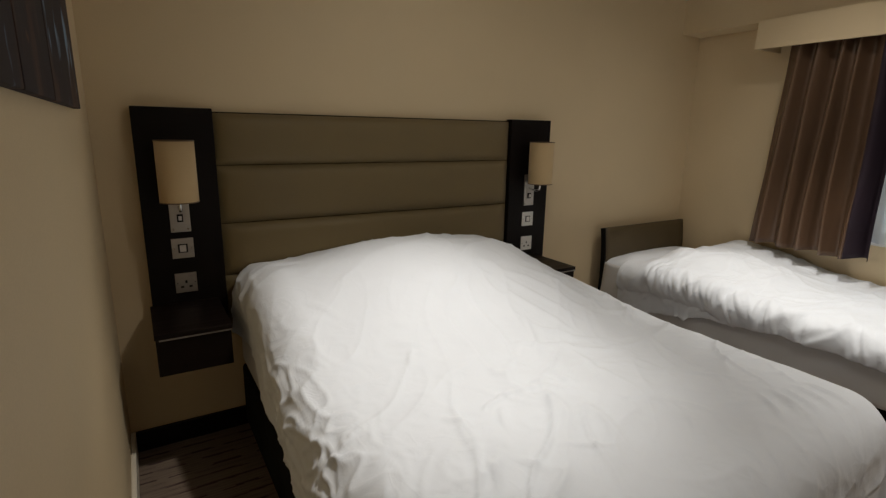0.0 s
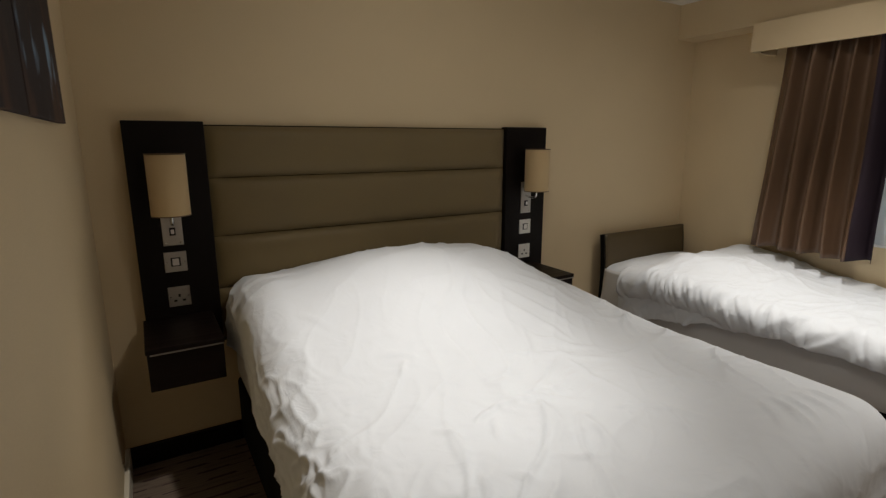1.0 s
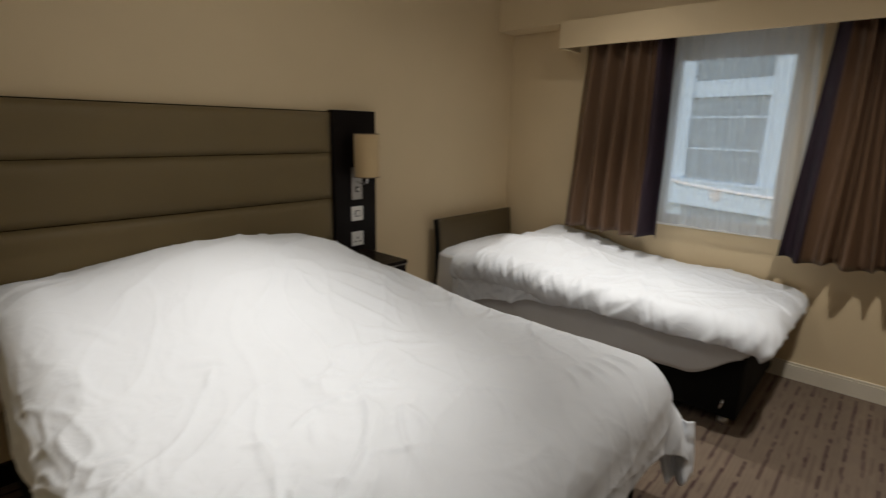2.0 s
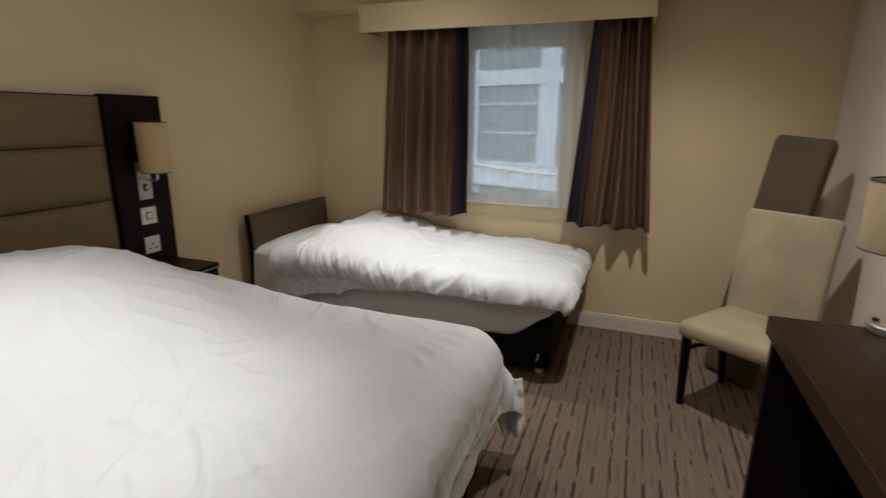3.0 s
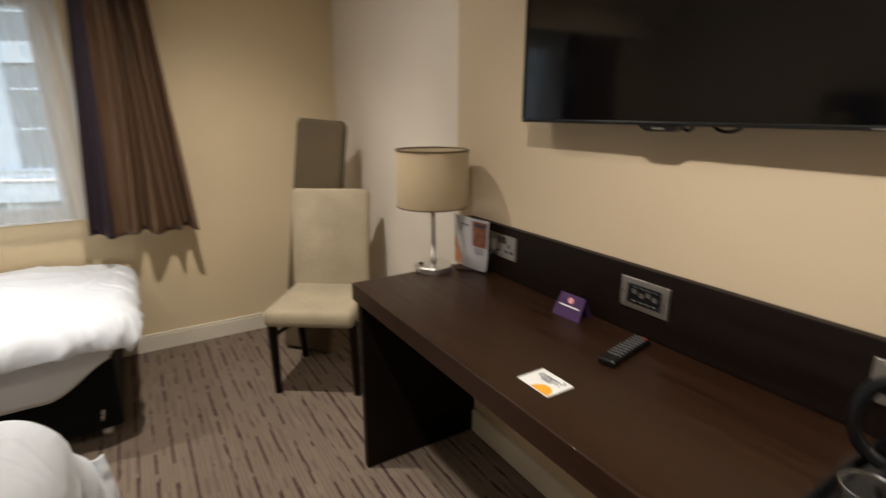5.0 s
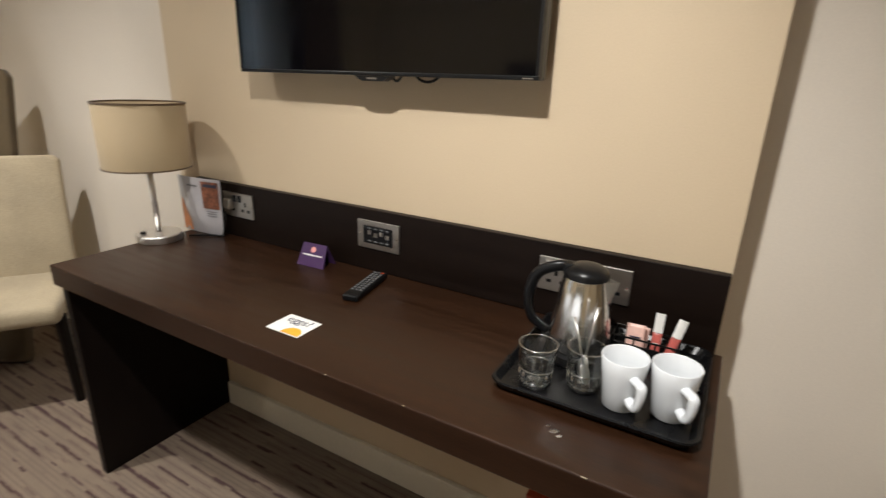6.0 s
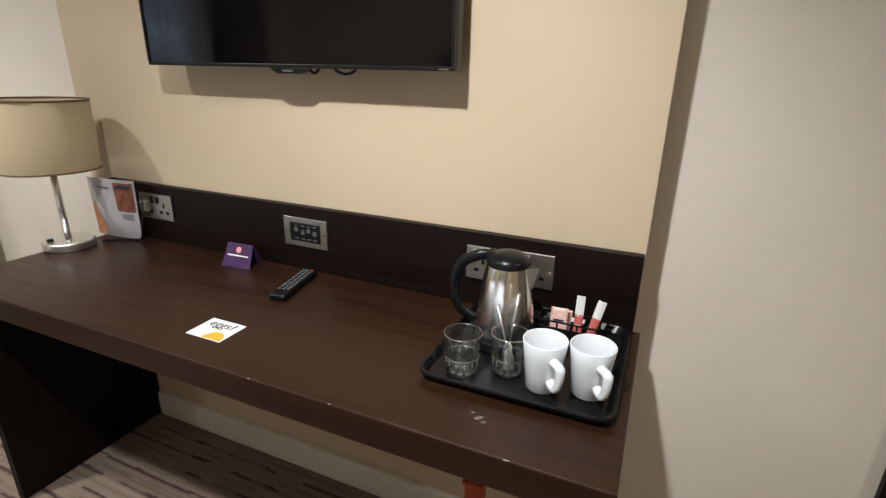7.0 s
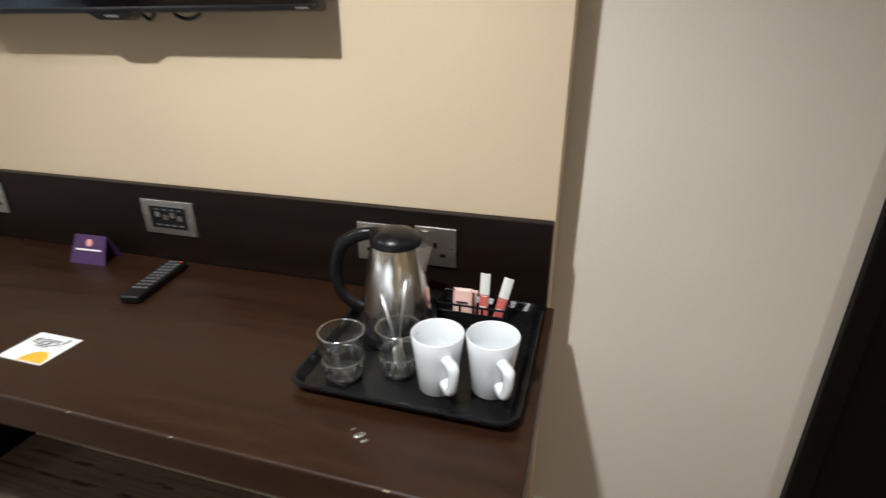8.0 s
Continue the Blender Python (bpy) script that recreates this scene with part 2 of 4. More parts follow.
M_LEAFLET = material("leaflet_paper", (0.45, 0.43, 0.445), 0.4, vary=0.05, scale=9, bump=0)
M_ORANGE = material("orange_print", (0.85, 0.38, 0.03), 0.5, vary=0.08, bump=0)
M_INK = material("dark_ink", (0.03, 0.03, 0.06), 0.5, vary=0.05, bump=0)
M_PURPLE = material("purple_card", (0.055, 0.022, 0.085), 0.4, vary=0.08, bump=0)
M_PINKDOT = material("pink_print", (0.75, 0.33, 0.3), 0.5, vary=0.05, bump=0)
M_FOOD = material("food_print", (0.20, 0.068, 0.034), 0.5, vary=0.75, scale=45, fine=130, bump=0)
M_PEACH = material("peach_print", (0.72, 0.3, 0.14), 0.5, vary=0.3, scale=20, bump=0)
M_SACHET = material("pink_sachet", (0.78, 0.5, 0.43), 0.4, vary=0.15, scale=30, fine=90, bump=0.1)
M_BUTTON = material("grey_rubber_button", (0.16, 0.16, 0.165), 0.5, vary=0.1, bump=0)
M_STICK = material("red_sachet", (0.52, 0.12, 0.10), 0.35, vary=0.2, scale=30, bump=0.1)
M_RED = material("red_paint", (0.42, 0.06, 0.02), 0.45, vary=0.15, bump=0.05)
# the cool blue of the daylight is mixed into the concrete's colour
M_FACADE = material("far_concrete_daylight_blue", (0.38, 0.49, 0.58), 0.8, vary=0.08, scale=1.2, fine=20, bump=0.1)
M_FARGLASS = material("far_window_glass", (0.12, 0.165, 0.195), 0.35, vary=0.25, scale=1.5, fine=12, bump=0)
M_FARROAD = material("far_tarmac", (0.2, 0.2, 0.2), 0.9, vary=0.2, scale=1, fine=30, bump=0.2)
M_UPVC = material("white_window_frame", (0.75, 0.75, 0.73), 0.35, vary=0.03, bump=0)


# ---------------- builders ----------------
def thing(name, loc, label, category, group="", kind=""):
    e = new(name)
    e.empty_display_size = 0.05
    e.location = loc
    return tagged(e, label, category, group, kind)


def origin_of(ob):
    v = Vector((0, 0, 0))
    while ob is not None:
        v = v + ob.location
        ob = ob.parent
    return v


def part(name, bm, mat, parent=None, label="", smooth=False, local=False):
    """Links a bmesh, given in world metres, as one mesh under parent."""
    if parent is not None and not local:
        bmesh.ops.translate(bm, verts=bm.verts, vec=-origin_of(parent))
    bmesh.ops.recalc_face_normals(bm, faces=bm.faces)
    me = bpy.data.meshes.new(name)
    bm.to_mesh(me)
    bm.free()
    for q in me.polygons:
        q.use_smooth = smooth
    me.materials.append(mat)
    ob = new(name, me)
    ob.parent = parent
    if label:
        tagged(ob, label)
    return ob


def structure(name, bm, mat, label, category):
    return tagged(part(name, bm, mat), label, category, kind="structure")


def box(bm, x0, x1, y0, y1, z0, z1, bevel=0.0, seg=2, m=None):
    r = bmesh.ops.create_cube(bm, size=1.0)
    vs = r["verts"]
    for v in vs:
        v.co = Vector(((x0 + x1) / 2 + v.co.x * (x1 - x0), (y0 + y1) / 2 + v.co.y * (y1 - y0), (z0 + z1) / 2 + v.co.z * (z1 - z0)))
    if m is not None:
        bmesh.ops.transform(bm, matrix=m, verts=vs)
    if bevel:
        es = list({e for v in vs for e in v.link_edges})
        bmesh.ops.bevel(bm, geom=es, offset=bevel, segments=seg, affect="EDGES", profile=0.5)
    return bm


def boxed(*a, **k):
    return box(bmesh.new(), *a, **k)


def lathe(profile, centre, seg=48, bm=None):
    """Turns (radius, height) pairs round the vertical through centre."""
    bm = bm or bmesh.new()
    cx, cy, cz = centre
    rings = []
    for r, h in profile:
        if r < 1e-5:
            rings.append([bm.verts.new((cx, cy, cz + h))])
        else:
            rings.append([bm.verts.new((cx + r * math.cos(2 * math.pi * k / seg), cy + r * math.sin(2 * math.pi * k / seg), cz + h)) for k in range(seg)])
    for a, b in zip(rings, rings[1:]):
        for k in range(seg):
            k2 = (k + 1) % seg
            if len(a) == 1 and len(b) == 1:
                continue
            if len(a) == 1:
                bm.faces.new((a[0], b[k], b[k2]))
            elif len(b) == 1:
                bm.faces.new((a[k], a[k2], b[0]))
            else:
                bm.faces.new((a[k], a[k2], b[k2], b[k]))
    return bm


def tube(points, radius, seg=10, bm=None, flat=1.0):
    """A round rod along points; radius may be a list. flat squeezes it sideways."""
    bm = bm or bmesh.new()
    pts = [Vector(p) for p in points]
    rad = radius if isinstance(radius, (list, tuple)) else [radius] * len(pts)
    up = Vector((0.123, 0.31, 0.94)).normalized()
    rings = []
    for i, p in enumerate(pts):
        d = (pts[min(i + 1, len(pts) - 1)] - pts[max(i - 1, 0)]).normalized()
        a = d.cross(up)
        a = a.normalized() if a.length > 1e-4 else d.orthogonal().normalized()
        b = d.cross(a).normalized()
        rings.append([bm.verts.new(p + rad[i] * (math.cos(2 * math.pi * k / seg) * a * flat + math.sin(2 * math.pi * k / seg) * b)) for k in range(seg)])
    for r0, r1 in zip(rings, rings[1:]):
        for k in range(seg):
            bm.faces.new((r0[k], r0[(k + 1) % seg], r1[(k + 1) % seg], r1[k]))
    bm.faces.new(rings[0])
    bm.faces.new(rings[-1])
    return bm


def spline(ctrl, n=8):
    """Points of a smooth curve through ctrl."""
    p = [Vector(c) for c in ctrl]
    p = [2 * p[0] - p[1]] + p + [2 * p[-1] - p[-2]]
    out = []
    for i in range(1, len(p) - 2):
        for k in range(n):
            t = k / n
            out.append(0.5 * (2 * p[i] + (p[i + 1] - p[i - 1]) * t + (2 * p[i - 1] - 5 * p[i] + 4 * p[i + 1] - p[i + 2]) * t * t + (3 * p[i] - p[i - 1] - 3 * p[i + 1] + p[i + 2]) * t ** 3))
    out.append(p[-2])
    return out


def sheet(fn, nu, nv, thick=0.0):
    """A grid mesh of fn(u, v), u and v from 0 to 1, with an optional offset back face."""
    bm = bmesh.new()
    g = [[bm.verts.new(fn(i / nu, j / nv)) for j in range(nv + 1)] for i in range(nu + 1)]
    for i in range(nu):
        for j in range(nv):
            bm.faces.new((g[i][j], g[i + 1][j], g[i + 1][j + 1], g[i][j + 1]))
    if thick:
        bmesh.ops.recalc_face_normals(bm, faces=bm.faces)
        bm.normal_update()
        k = [[bm.verts.new(w.co - w.normal * thick) for w in row] for row in g]
        for i in range(nu):
            for j in range(nv):
                bm.faces.new((k[i][j], k[i][j + 1], k[i + 1][j + 1], k[i + 1][j]))
        for i in range(nu):
            for j in (0, nv):
                bm.faces.new((g[i][j], k[i][j], k[i + 1][j], g[i + 1][j]))
        for j in range(nv):
            for i in (0, nu):
                bm.faces.new((g[i][j], g[i][j + 1], k[i][j + 1], k[i][j]))
        bmesh.ops.recalc_face_normals(bm, faces=bm.faces)
    return bm


def smooth01(a, b, x):
    t = min(1.0, max(0.0, (x - a) / (b - a)))
    return t * t * (3 - 2 * t)


def nz(x, y, z=0.0):
    return noise.noise(Vector((x, y, z)))


def ridge(x, y, z=0.0):
    """Sharp creases: 1 on the crease, falling to 0."""
    return max(0.0, 1 - 3.2 * abs(noise.noise(Vector((x, y, z)))))


# ---------------- structure ----------------
XW, XE, YS, YN, XP = 1.755, 5.42, 0.67, 3.95, 0.70
YD = 0.58
structure("floor", boxed(-1.2, 5.6, 0.3, 4.2, -0.12, 0.0), M_CARPET, "taupe carpet with broken plum stripes", "floor")
structure("ceiling", boxed(-1.2, 5.7, 0.3, 4.2, CEIL, CEIL + 0.15), M_CEIL, "plain white painted ceiling", "ceiling")
structure("wall_north", boxed(1.6, XE, YN, YN + 0.2, 0, CEIL), M_WALL, "cream painted wall behind the beds", "wall")
structure("wall_west", boxed(1.6, XW, 1.98, YN, 0, CEIL), M_WALL, "cream painted side wall with a canvas picture", "wall")
structure("wall_corridor", boxed(-1.2, 1.6, 1.98, 2.13, 0, CEIL), M_WALL, "cream painted wall of the entrance passage", "wall")
structure("wall_end", boxed(-1.35, -1.2, 0.3, 2.13, 0, CEIL), M_WALL, "cream painted end wall of the passage", "wall")
WY0, WY1, WZ0, WZ1 = 2.09, 2.80, 0.79, 1.95
bm = bmesh.new()
box(bm, XE, XE + 0.26, YS, WY0, 0, CEIL)
box(bm, XE, XE + 0.26, WY1, YN + 0.2, 0, CEIL)
box(bm, XE, XE + 0.26, WY0, WY1, 0, WZ0)
box(bm, XE, XE + 0.26, WY0, WY1, WZ1, CEIL)
structure("wall_east", bm, M_WALL, "cream painted window wall", "wall")
bm = bmesh.new()
box(bm, 2.2, 5.68, 0.35, YS, 0, CEIL)
box(bm, 1.565, 2.2, 0.35, YD, 0, CEIL)
box(bm, -1.2, 0.70, 0.35, YD, 0, CEIL)
box(bm, 0.70, 1.565, 0.35, YD, 2.06, CEIL)
structure("wall_south", bm, M_WALL_PALE, "pale painted wall beside the desk", "wall")
structure("wall_desk_panel", boxed(2.17, 3.985, YD, XP, 0, CEIL, bevel=0.002), M_PANEL, "cream boxed-out wall panel behind the desk", "wall")
structure("bulkhead", boxed(5.22, XE, YS, YN, 2.05, CEIL), M_WALL, "cream boxed soffit over the window", "bulkhead")

# skirting
bm = bmesh.new()
box(bm, XE - 0.018, XE, YS, YN, 0, 0.085)
box(bm, XE - 0.012, XE, YS, YN, 0.085, 0.1, bevel=0.003)
structure("baseboard_east", bm, M_SKIRT, "cream gloss skirting board", "skirting")
bm = boxed(3.985, XE - 0.018, YS, YS + 0.018, 0, 0.1, bevel=0.003)
box(bm, 1.65, 2.168, YD, YD + 0.018, 0, 0.1, bevel=0.003)
structure("baseboard_south", bm, M_SKIRT, "cream gloss skirting board", "skirting")
structure("baseboard_panel", boxed(2.17, 3.83, XP, XP + 0.018, 0, 0.1, bevel=0.003), M_SKIRT, "cream gloss skirting board under the desk", "skirting")
structure("baseboard_west", boxed(XW, XW + 0.018, 1.98, YN - 0.02, 0, 0.1, bevel=0.003), M_SKIRT, "cream gloss skirting board", "skirting")
structure("baseboard_north", boxed(XW, XE - 0.018, YN - 0.02, YN, 0, 0.09, bevel=0.003), M_WENGE, "dark skirting board under the headboard", "skirting")

# door to the bathroom, dark frame and leaf
door = thing("door_1", (1.17, 0.60, 0), "dark wenge door standing shut in a dark frame", "door", kind="structure")
bm = bmesh.new()
box(bm, 1.565, 1.61, YD, YD + 0.022, 0, 2.10, bevel=0.003)
box(bm, 0.655, 0.70, YD, YD + 0.022, 0, 2.10, bevel=0.003)
box(bm, 0.70, 1.565, YD, YD + 0.022, 2.06, 2.10, bevel=0.003)
part("door_frame", bm, M_WENGE_UP, door)
part("door_leaf", boxed(0.705, 1.56, 0.51, 0.555, 0.005, 2.055, bevel=0.003), M_WENGE_UP, door)
part("handle", tube(spline([(0.78, 0.555, 1.0), (0.78, 0.60, 1.0), (0.80, 0.61, 1.0), (0.90, 0.61, 1.0)], 6), 0.009), M_STEEL, door, "satin steel lever handle", smooth=True)

# window
win = thing("window_1", (5.55, 2.42, WZ0), "white framed window with a plain glass pane", "window", kind="structure")
bm = bmesh.new()
fx0, fx1 = 5.52, 5.58
box(bm, fx0, fx1, WY0, WY0 + 0.055, WZ0, WZ1, bevel=0.004)
box(bm, fx0, fx1, WY1 - 0.055, WY1, WZ0, WZ1, bevel=0.004)
box(bm, fx0, fx1, WY0 + 0.055, WY1 - 0.055, WZ0, WZ0 + 0.055, bevel=0.004)
box(bm, fx0, fx1, WY0 + 0.055, WY1 - 0.055, WZ1 - 0.145, WZ1, bevel=0.004)
part("window_frame", bm, M_UPVC, win)
pane = part("pane", boxed(5.546, 5.552, WY0 + 0.05, WY1 - 0.05, WZ0 + 0.05, WZ1 - 0.14), M_PANE, win)
pane.visible_shadow = False
part("window_sill", boxed(5.41, 5.52, WY0 + 0.002, WY1 - 0.002, WZ0, WZ0 + 0.018, bevel=0.004), M_UPVC, win)

# pelmet
pel = thing("pelmet", (5.29, 2.52, 1.885), "cream painted pelmet box over the curtains", "pelmet")
part("front_board", boxed(5.155, 5.175, 1.632, 3.41, 1.887, 2.05, bevel=0.002), M_WALL, pel)
part("end_board", boxed(5.175, XE - 0.001, 3.39, 3.41, 1.887, 2.048, bevel=0.002), M_WALL, pel)
part("end_board", boxed(5.175, XE - 0.001, 1.632, 1.652, 1.887, 2.048, bevel=0.002), M_WALL, pel)
rail = thing("curtain_rail", (5.26, 2.5, 2.0), "white curtain rail under the pelmet", "curtain rail")
part("track", boxed(5.235, 5.26, 1.66, 3.38, 1.945, 1.965), M_UPVC, rail)
part("bracket", boxed(5.25, 5.41, 2.5, 2.52, 1.965, 2.048), M_UPVC, rail)


def curtain(name, top, bottom, border, label):
    """A gathered curtain from y range top at the rail to y range bottom at the hem; border 0 or 1: the end with the plum edge."""
    c = thing(name, (5.24, (top[0] + top[1]) / 2, 0.72), label, "curtain", "window curtains")
    seed = top[0] * 7
    folds = 5.6 if top[0] > 3 else 4.4

    def cloth(u, v):
        z = 1.945 - v * (1.945 - 0.722)
        y = (top[0] * (1 - u) + top[1] * u) * (1 - v) + (bottom[0] * (1 - u) + bottom[1] * u) * v
        ph = 2 * math.pi * folds * u + 5.0 * nz(u * 3.3, v * 0.7, seed)
        amp = 0.036 + 0.012 * v + 0.03 * nz(u * 6, v, seed + 3)
        x = 5.245 + amp * math.sin(ph) + 0.004 * math.sin(ph * 2.3 + 1) * v + 0.014 * nz(u * 3, v * 3, seed + 8)
        z += 0.008 * math.sin(ph * 0.5 + seed) * v + 0.006 * nz(u * 9, 0, seed) * v
        return (x, y + 0.006 * math.cos(ph), z)

    w = 0.16 if top[0] > 3 else 0.21
    if border == 1:
        part("drape", sheet(lambda u, v: cloth(u * (1 - w), v), 90, 40, 0.003), M_CURTAIN, c, smooth=True)
        part("border", sheet(lambda u, v: cloth(1 - w + u * w, v), 16, 40, 0.003), M_LINING, c, "plum border strip", smooth=True)
    else:
        part("drape", sheet(lambda u, v: cloth(w + u * (1 - w), v), 90, 40, 0.003), M_CURTAIN, c, smooth=True)
        part("border", sheet(lambda u, v: cloth(u * w, v), 16, 40, 0.003), M_LINING, c, "plum border strip", smooth=True)
    part("header_tape", sheet(lambda u, v: (cloth(u, 0)[0] + 0.004, cloth(u, 0)[1], 1.955 - 0.05 * v), 60, 2, 0.002), M_LINING, c)
    return c


curtain("curtain", (3.262, 2.70), (3.32, 2.685), 1, "bronze satin curtain with a plum border, gathered open")
curtain("curtain", (1.955, 1.66), (2.03, 1.545), 0, "bronze satin curtain with a plum border, drawn to the side")
net = thing("net_curtain", (5.34, 2.4, 0.83), "sheer white net curtain hanging over the window", "net curtain")


def net_cloth(u, v):
    y = 2.80 - u * (2.80 - (2.02 - 0.06 * v))
    ph = 2 * math.pi * 11 * u + 1.5 * nz(u * 5, v, 4)
    return (5.335 - 0.02 * v + 0.008 * math.sin(ph) + 0.012 * nz(u * 3, v * 2, 9), y, 1.95 - v * (1.95 - 0.824) - 0.012 * u * v + 0.003 * math.sin(ph * 0.37) * v)


part("veil", sheet(net_cloth, 120, 40), M_NET, net, smooth=True)
part("hem", sheet(lambda u, v: Vector(net_cloth(u, 0.975 + 0.025 * v)) - Vector((0.003, 0, 0)), 120, 2), M_NET, net, "stitched hem", smooth=True)
part("side_seam", sheet(lambda u, v: Vector(net_cloth(0.965 + 0.035 * u, v)) - Vector((0.003, 0, 0)), 3, 40), M_NET, net, "folded white edge", smooth=True)

# the building across the yard
structure("ground", boxed(5.7, 400, -150, 150, -12.4, -12.3), M_FARROAD, "grey tarmac yard outside", "ground")
FAR_TURN = Matrix.Translation((24.07, 5.22, -2.69)) @ Matrix.Rotation(radians(-19), 4, "Z") @ Matrix.Scale(3.0, 4)  # drawn at a third of its size
far = thing("office_building", FAR_TURN @ Vector((0, 0, -3.2)), "pale concrete building with grey window bands across the yard", "building")


def far_box(name, x0, x1, y0, y1, z0, z1, mat, parent, bevel=0.0):
    """A block of the building: x into the facade, y along it."""
    return part(name, boxed(x0, x1, y0, y1, z0, z1, bevel=bevel, seg=1, m=FAR_TURN), mat, parent)


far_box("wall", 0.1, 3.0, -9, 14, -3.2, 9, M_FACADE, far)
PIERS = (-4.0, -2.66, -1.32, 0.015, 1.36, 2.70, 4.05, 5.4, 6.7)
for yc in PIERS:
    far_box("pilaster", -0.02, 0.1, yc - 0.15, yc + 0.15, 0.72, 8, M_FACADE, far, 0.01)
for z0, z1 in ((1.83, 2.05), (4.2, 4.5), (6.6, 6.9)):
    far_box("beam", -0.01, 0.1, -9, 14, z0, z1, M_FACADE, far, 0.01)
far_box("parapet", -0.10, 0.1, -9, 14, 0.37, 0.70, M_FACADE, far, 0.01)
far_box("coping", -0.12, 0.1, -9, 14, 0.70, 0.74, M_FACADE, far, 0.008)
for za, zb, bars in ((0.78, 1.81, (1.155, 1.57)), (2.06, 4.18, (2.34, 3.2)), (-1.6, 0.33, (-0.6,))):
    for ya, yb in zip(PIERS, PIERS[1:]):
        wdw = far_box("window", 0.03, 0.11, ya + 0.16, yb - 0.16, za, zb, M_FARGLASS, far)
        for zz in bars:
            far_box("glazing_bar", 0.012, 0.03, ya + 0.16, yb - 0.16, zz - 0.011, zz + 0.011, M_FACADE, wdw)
part("handrail", tube([FAR_TURN @ Vector(c) for c in spline([(-0.15, 3.0, 0.98), (-0.15, 1.9, 0.78), (-0.15, 1.2, 0.69), (-0.15, 0.6, 0.645), (-0.15, -0.35, 0.615), (-0.15, -2.5, 0.60)], 6)], 0.055, 8), M_UPVC, far, "white painted handrail", smooth=True)
sign = thing("round_sign", FAR_TURN @ Vector((-0.112, 0.62, 0.555)), "round dull grey sign on the building", "sign")
part("disc", lathe([(0, -0.03), (0.21, -0.03), (0.235, 0.0), (0.21, 0.03), (0, 0.03)], (0, 0, 0), 32), M_GREYPAPER, sign, local=True)
sign.rotation_euler = (Matrix.Rotation(radians(-19), 4, "Z") @ Matrix.Rotation(radians(90), 4, "Y")).to_euler()

# ---------------- headboard of the double bed ----------------
hb = thing("headboard", (2.95, YN - 0.03, 0.5), "wall-mounted headboard with olive padded panels between dark wood uprights", "headboard")


def cushion(x0, x1, z0, z1, yb, bulge):
    def f(u, v):
        e = (1 - abs(2 * u - 1) ** 14) * (1 - abs(2 * v - 1) ** 5)
        return (x0 + (x1 - x0) * u, yb - 0.012 - bulge * max(0, e) ** 0.6 + 0.0025 * nz(u * 9, v * 4, z0 * 9), z0 + (z1 - z0) * v + 0.004 * nz(u * 5, z0 * 3) * (1 - abs(2 * v - 1)))
    bm = sheet(f, 70, 16)
    box(bm, x0 + 0.002, x1 - 0.002, yb - 0.011, yb, z0 + 0.002, z1 - 0.002)
    return bm


for za, zb in ((1.223, 1.435), (0.975, 1.221), (0.745, 0.973), (0.52, 0.743)):
    part("pad", cushion(2.178, 3.714, za, zb, 3.935, 0.034), M_PAD, hb, smooth=True)
part("backing_board", boxed(2.18, 3.71, 3.935, 3.948, 0.5, 1.44), M_WENGE, hb)
part("upright", boxed(1.89, 2.176, 3.895, 3.948, 0.50, 1.451, bevel=0.003), M_WENGE_UP, hb)
part("upright", boxed(3.716, 4.006, 3.895, 3.948, 0.50, 1.448, bevel=0.003), M_WENGE_UP, hb)


def bedside_shelf(x0, x1):
    s = thing("bedside_shelf", ((x0 + x1) / 2, 3.72, 0.495), "dark wood floating bedside shelf box with a steel edge strip", "shelf", "bedside shelves")
    part("box", boxed(x0, x1, 3.54, 3.893, 0.50, 0.64, bevel=0.003), M_WENGE, s)
    part("top_board", boxed(x0 - 0.004, x1 + 0.004, 3.535, 3.893, 0.642, 0.66, bevel=0.002), M_WENGE, s)
    part("edge_strip", boxed(x0 + 0.01, x1, 3.531, 3.534, 0.638, 0.643), M_PLATE, s, "thin steel strip")


bedside_shelf(1.885, 2.135)
bedside_shelf(3.72, 3.918)


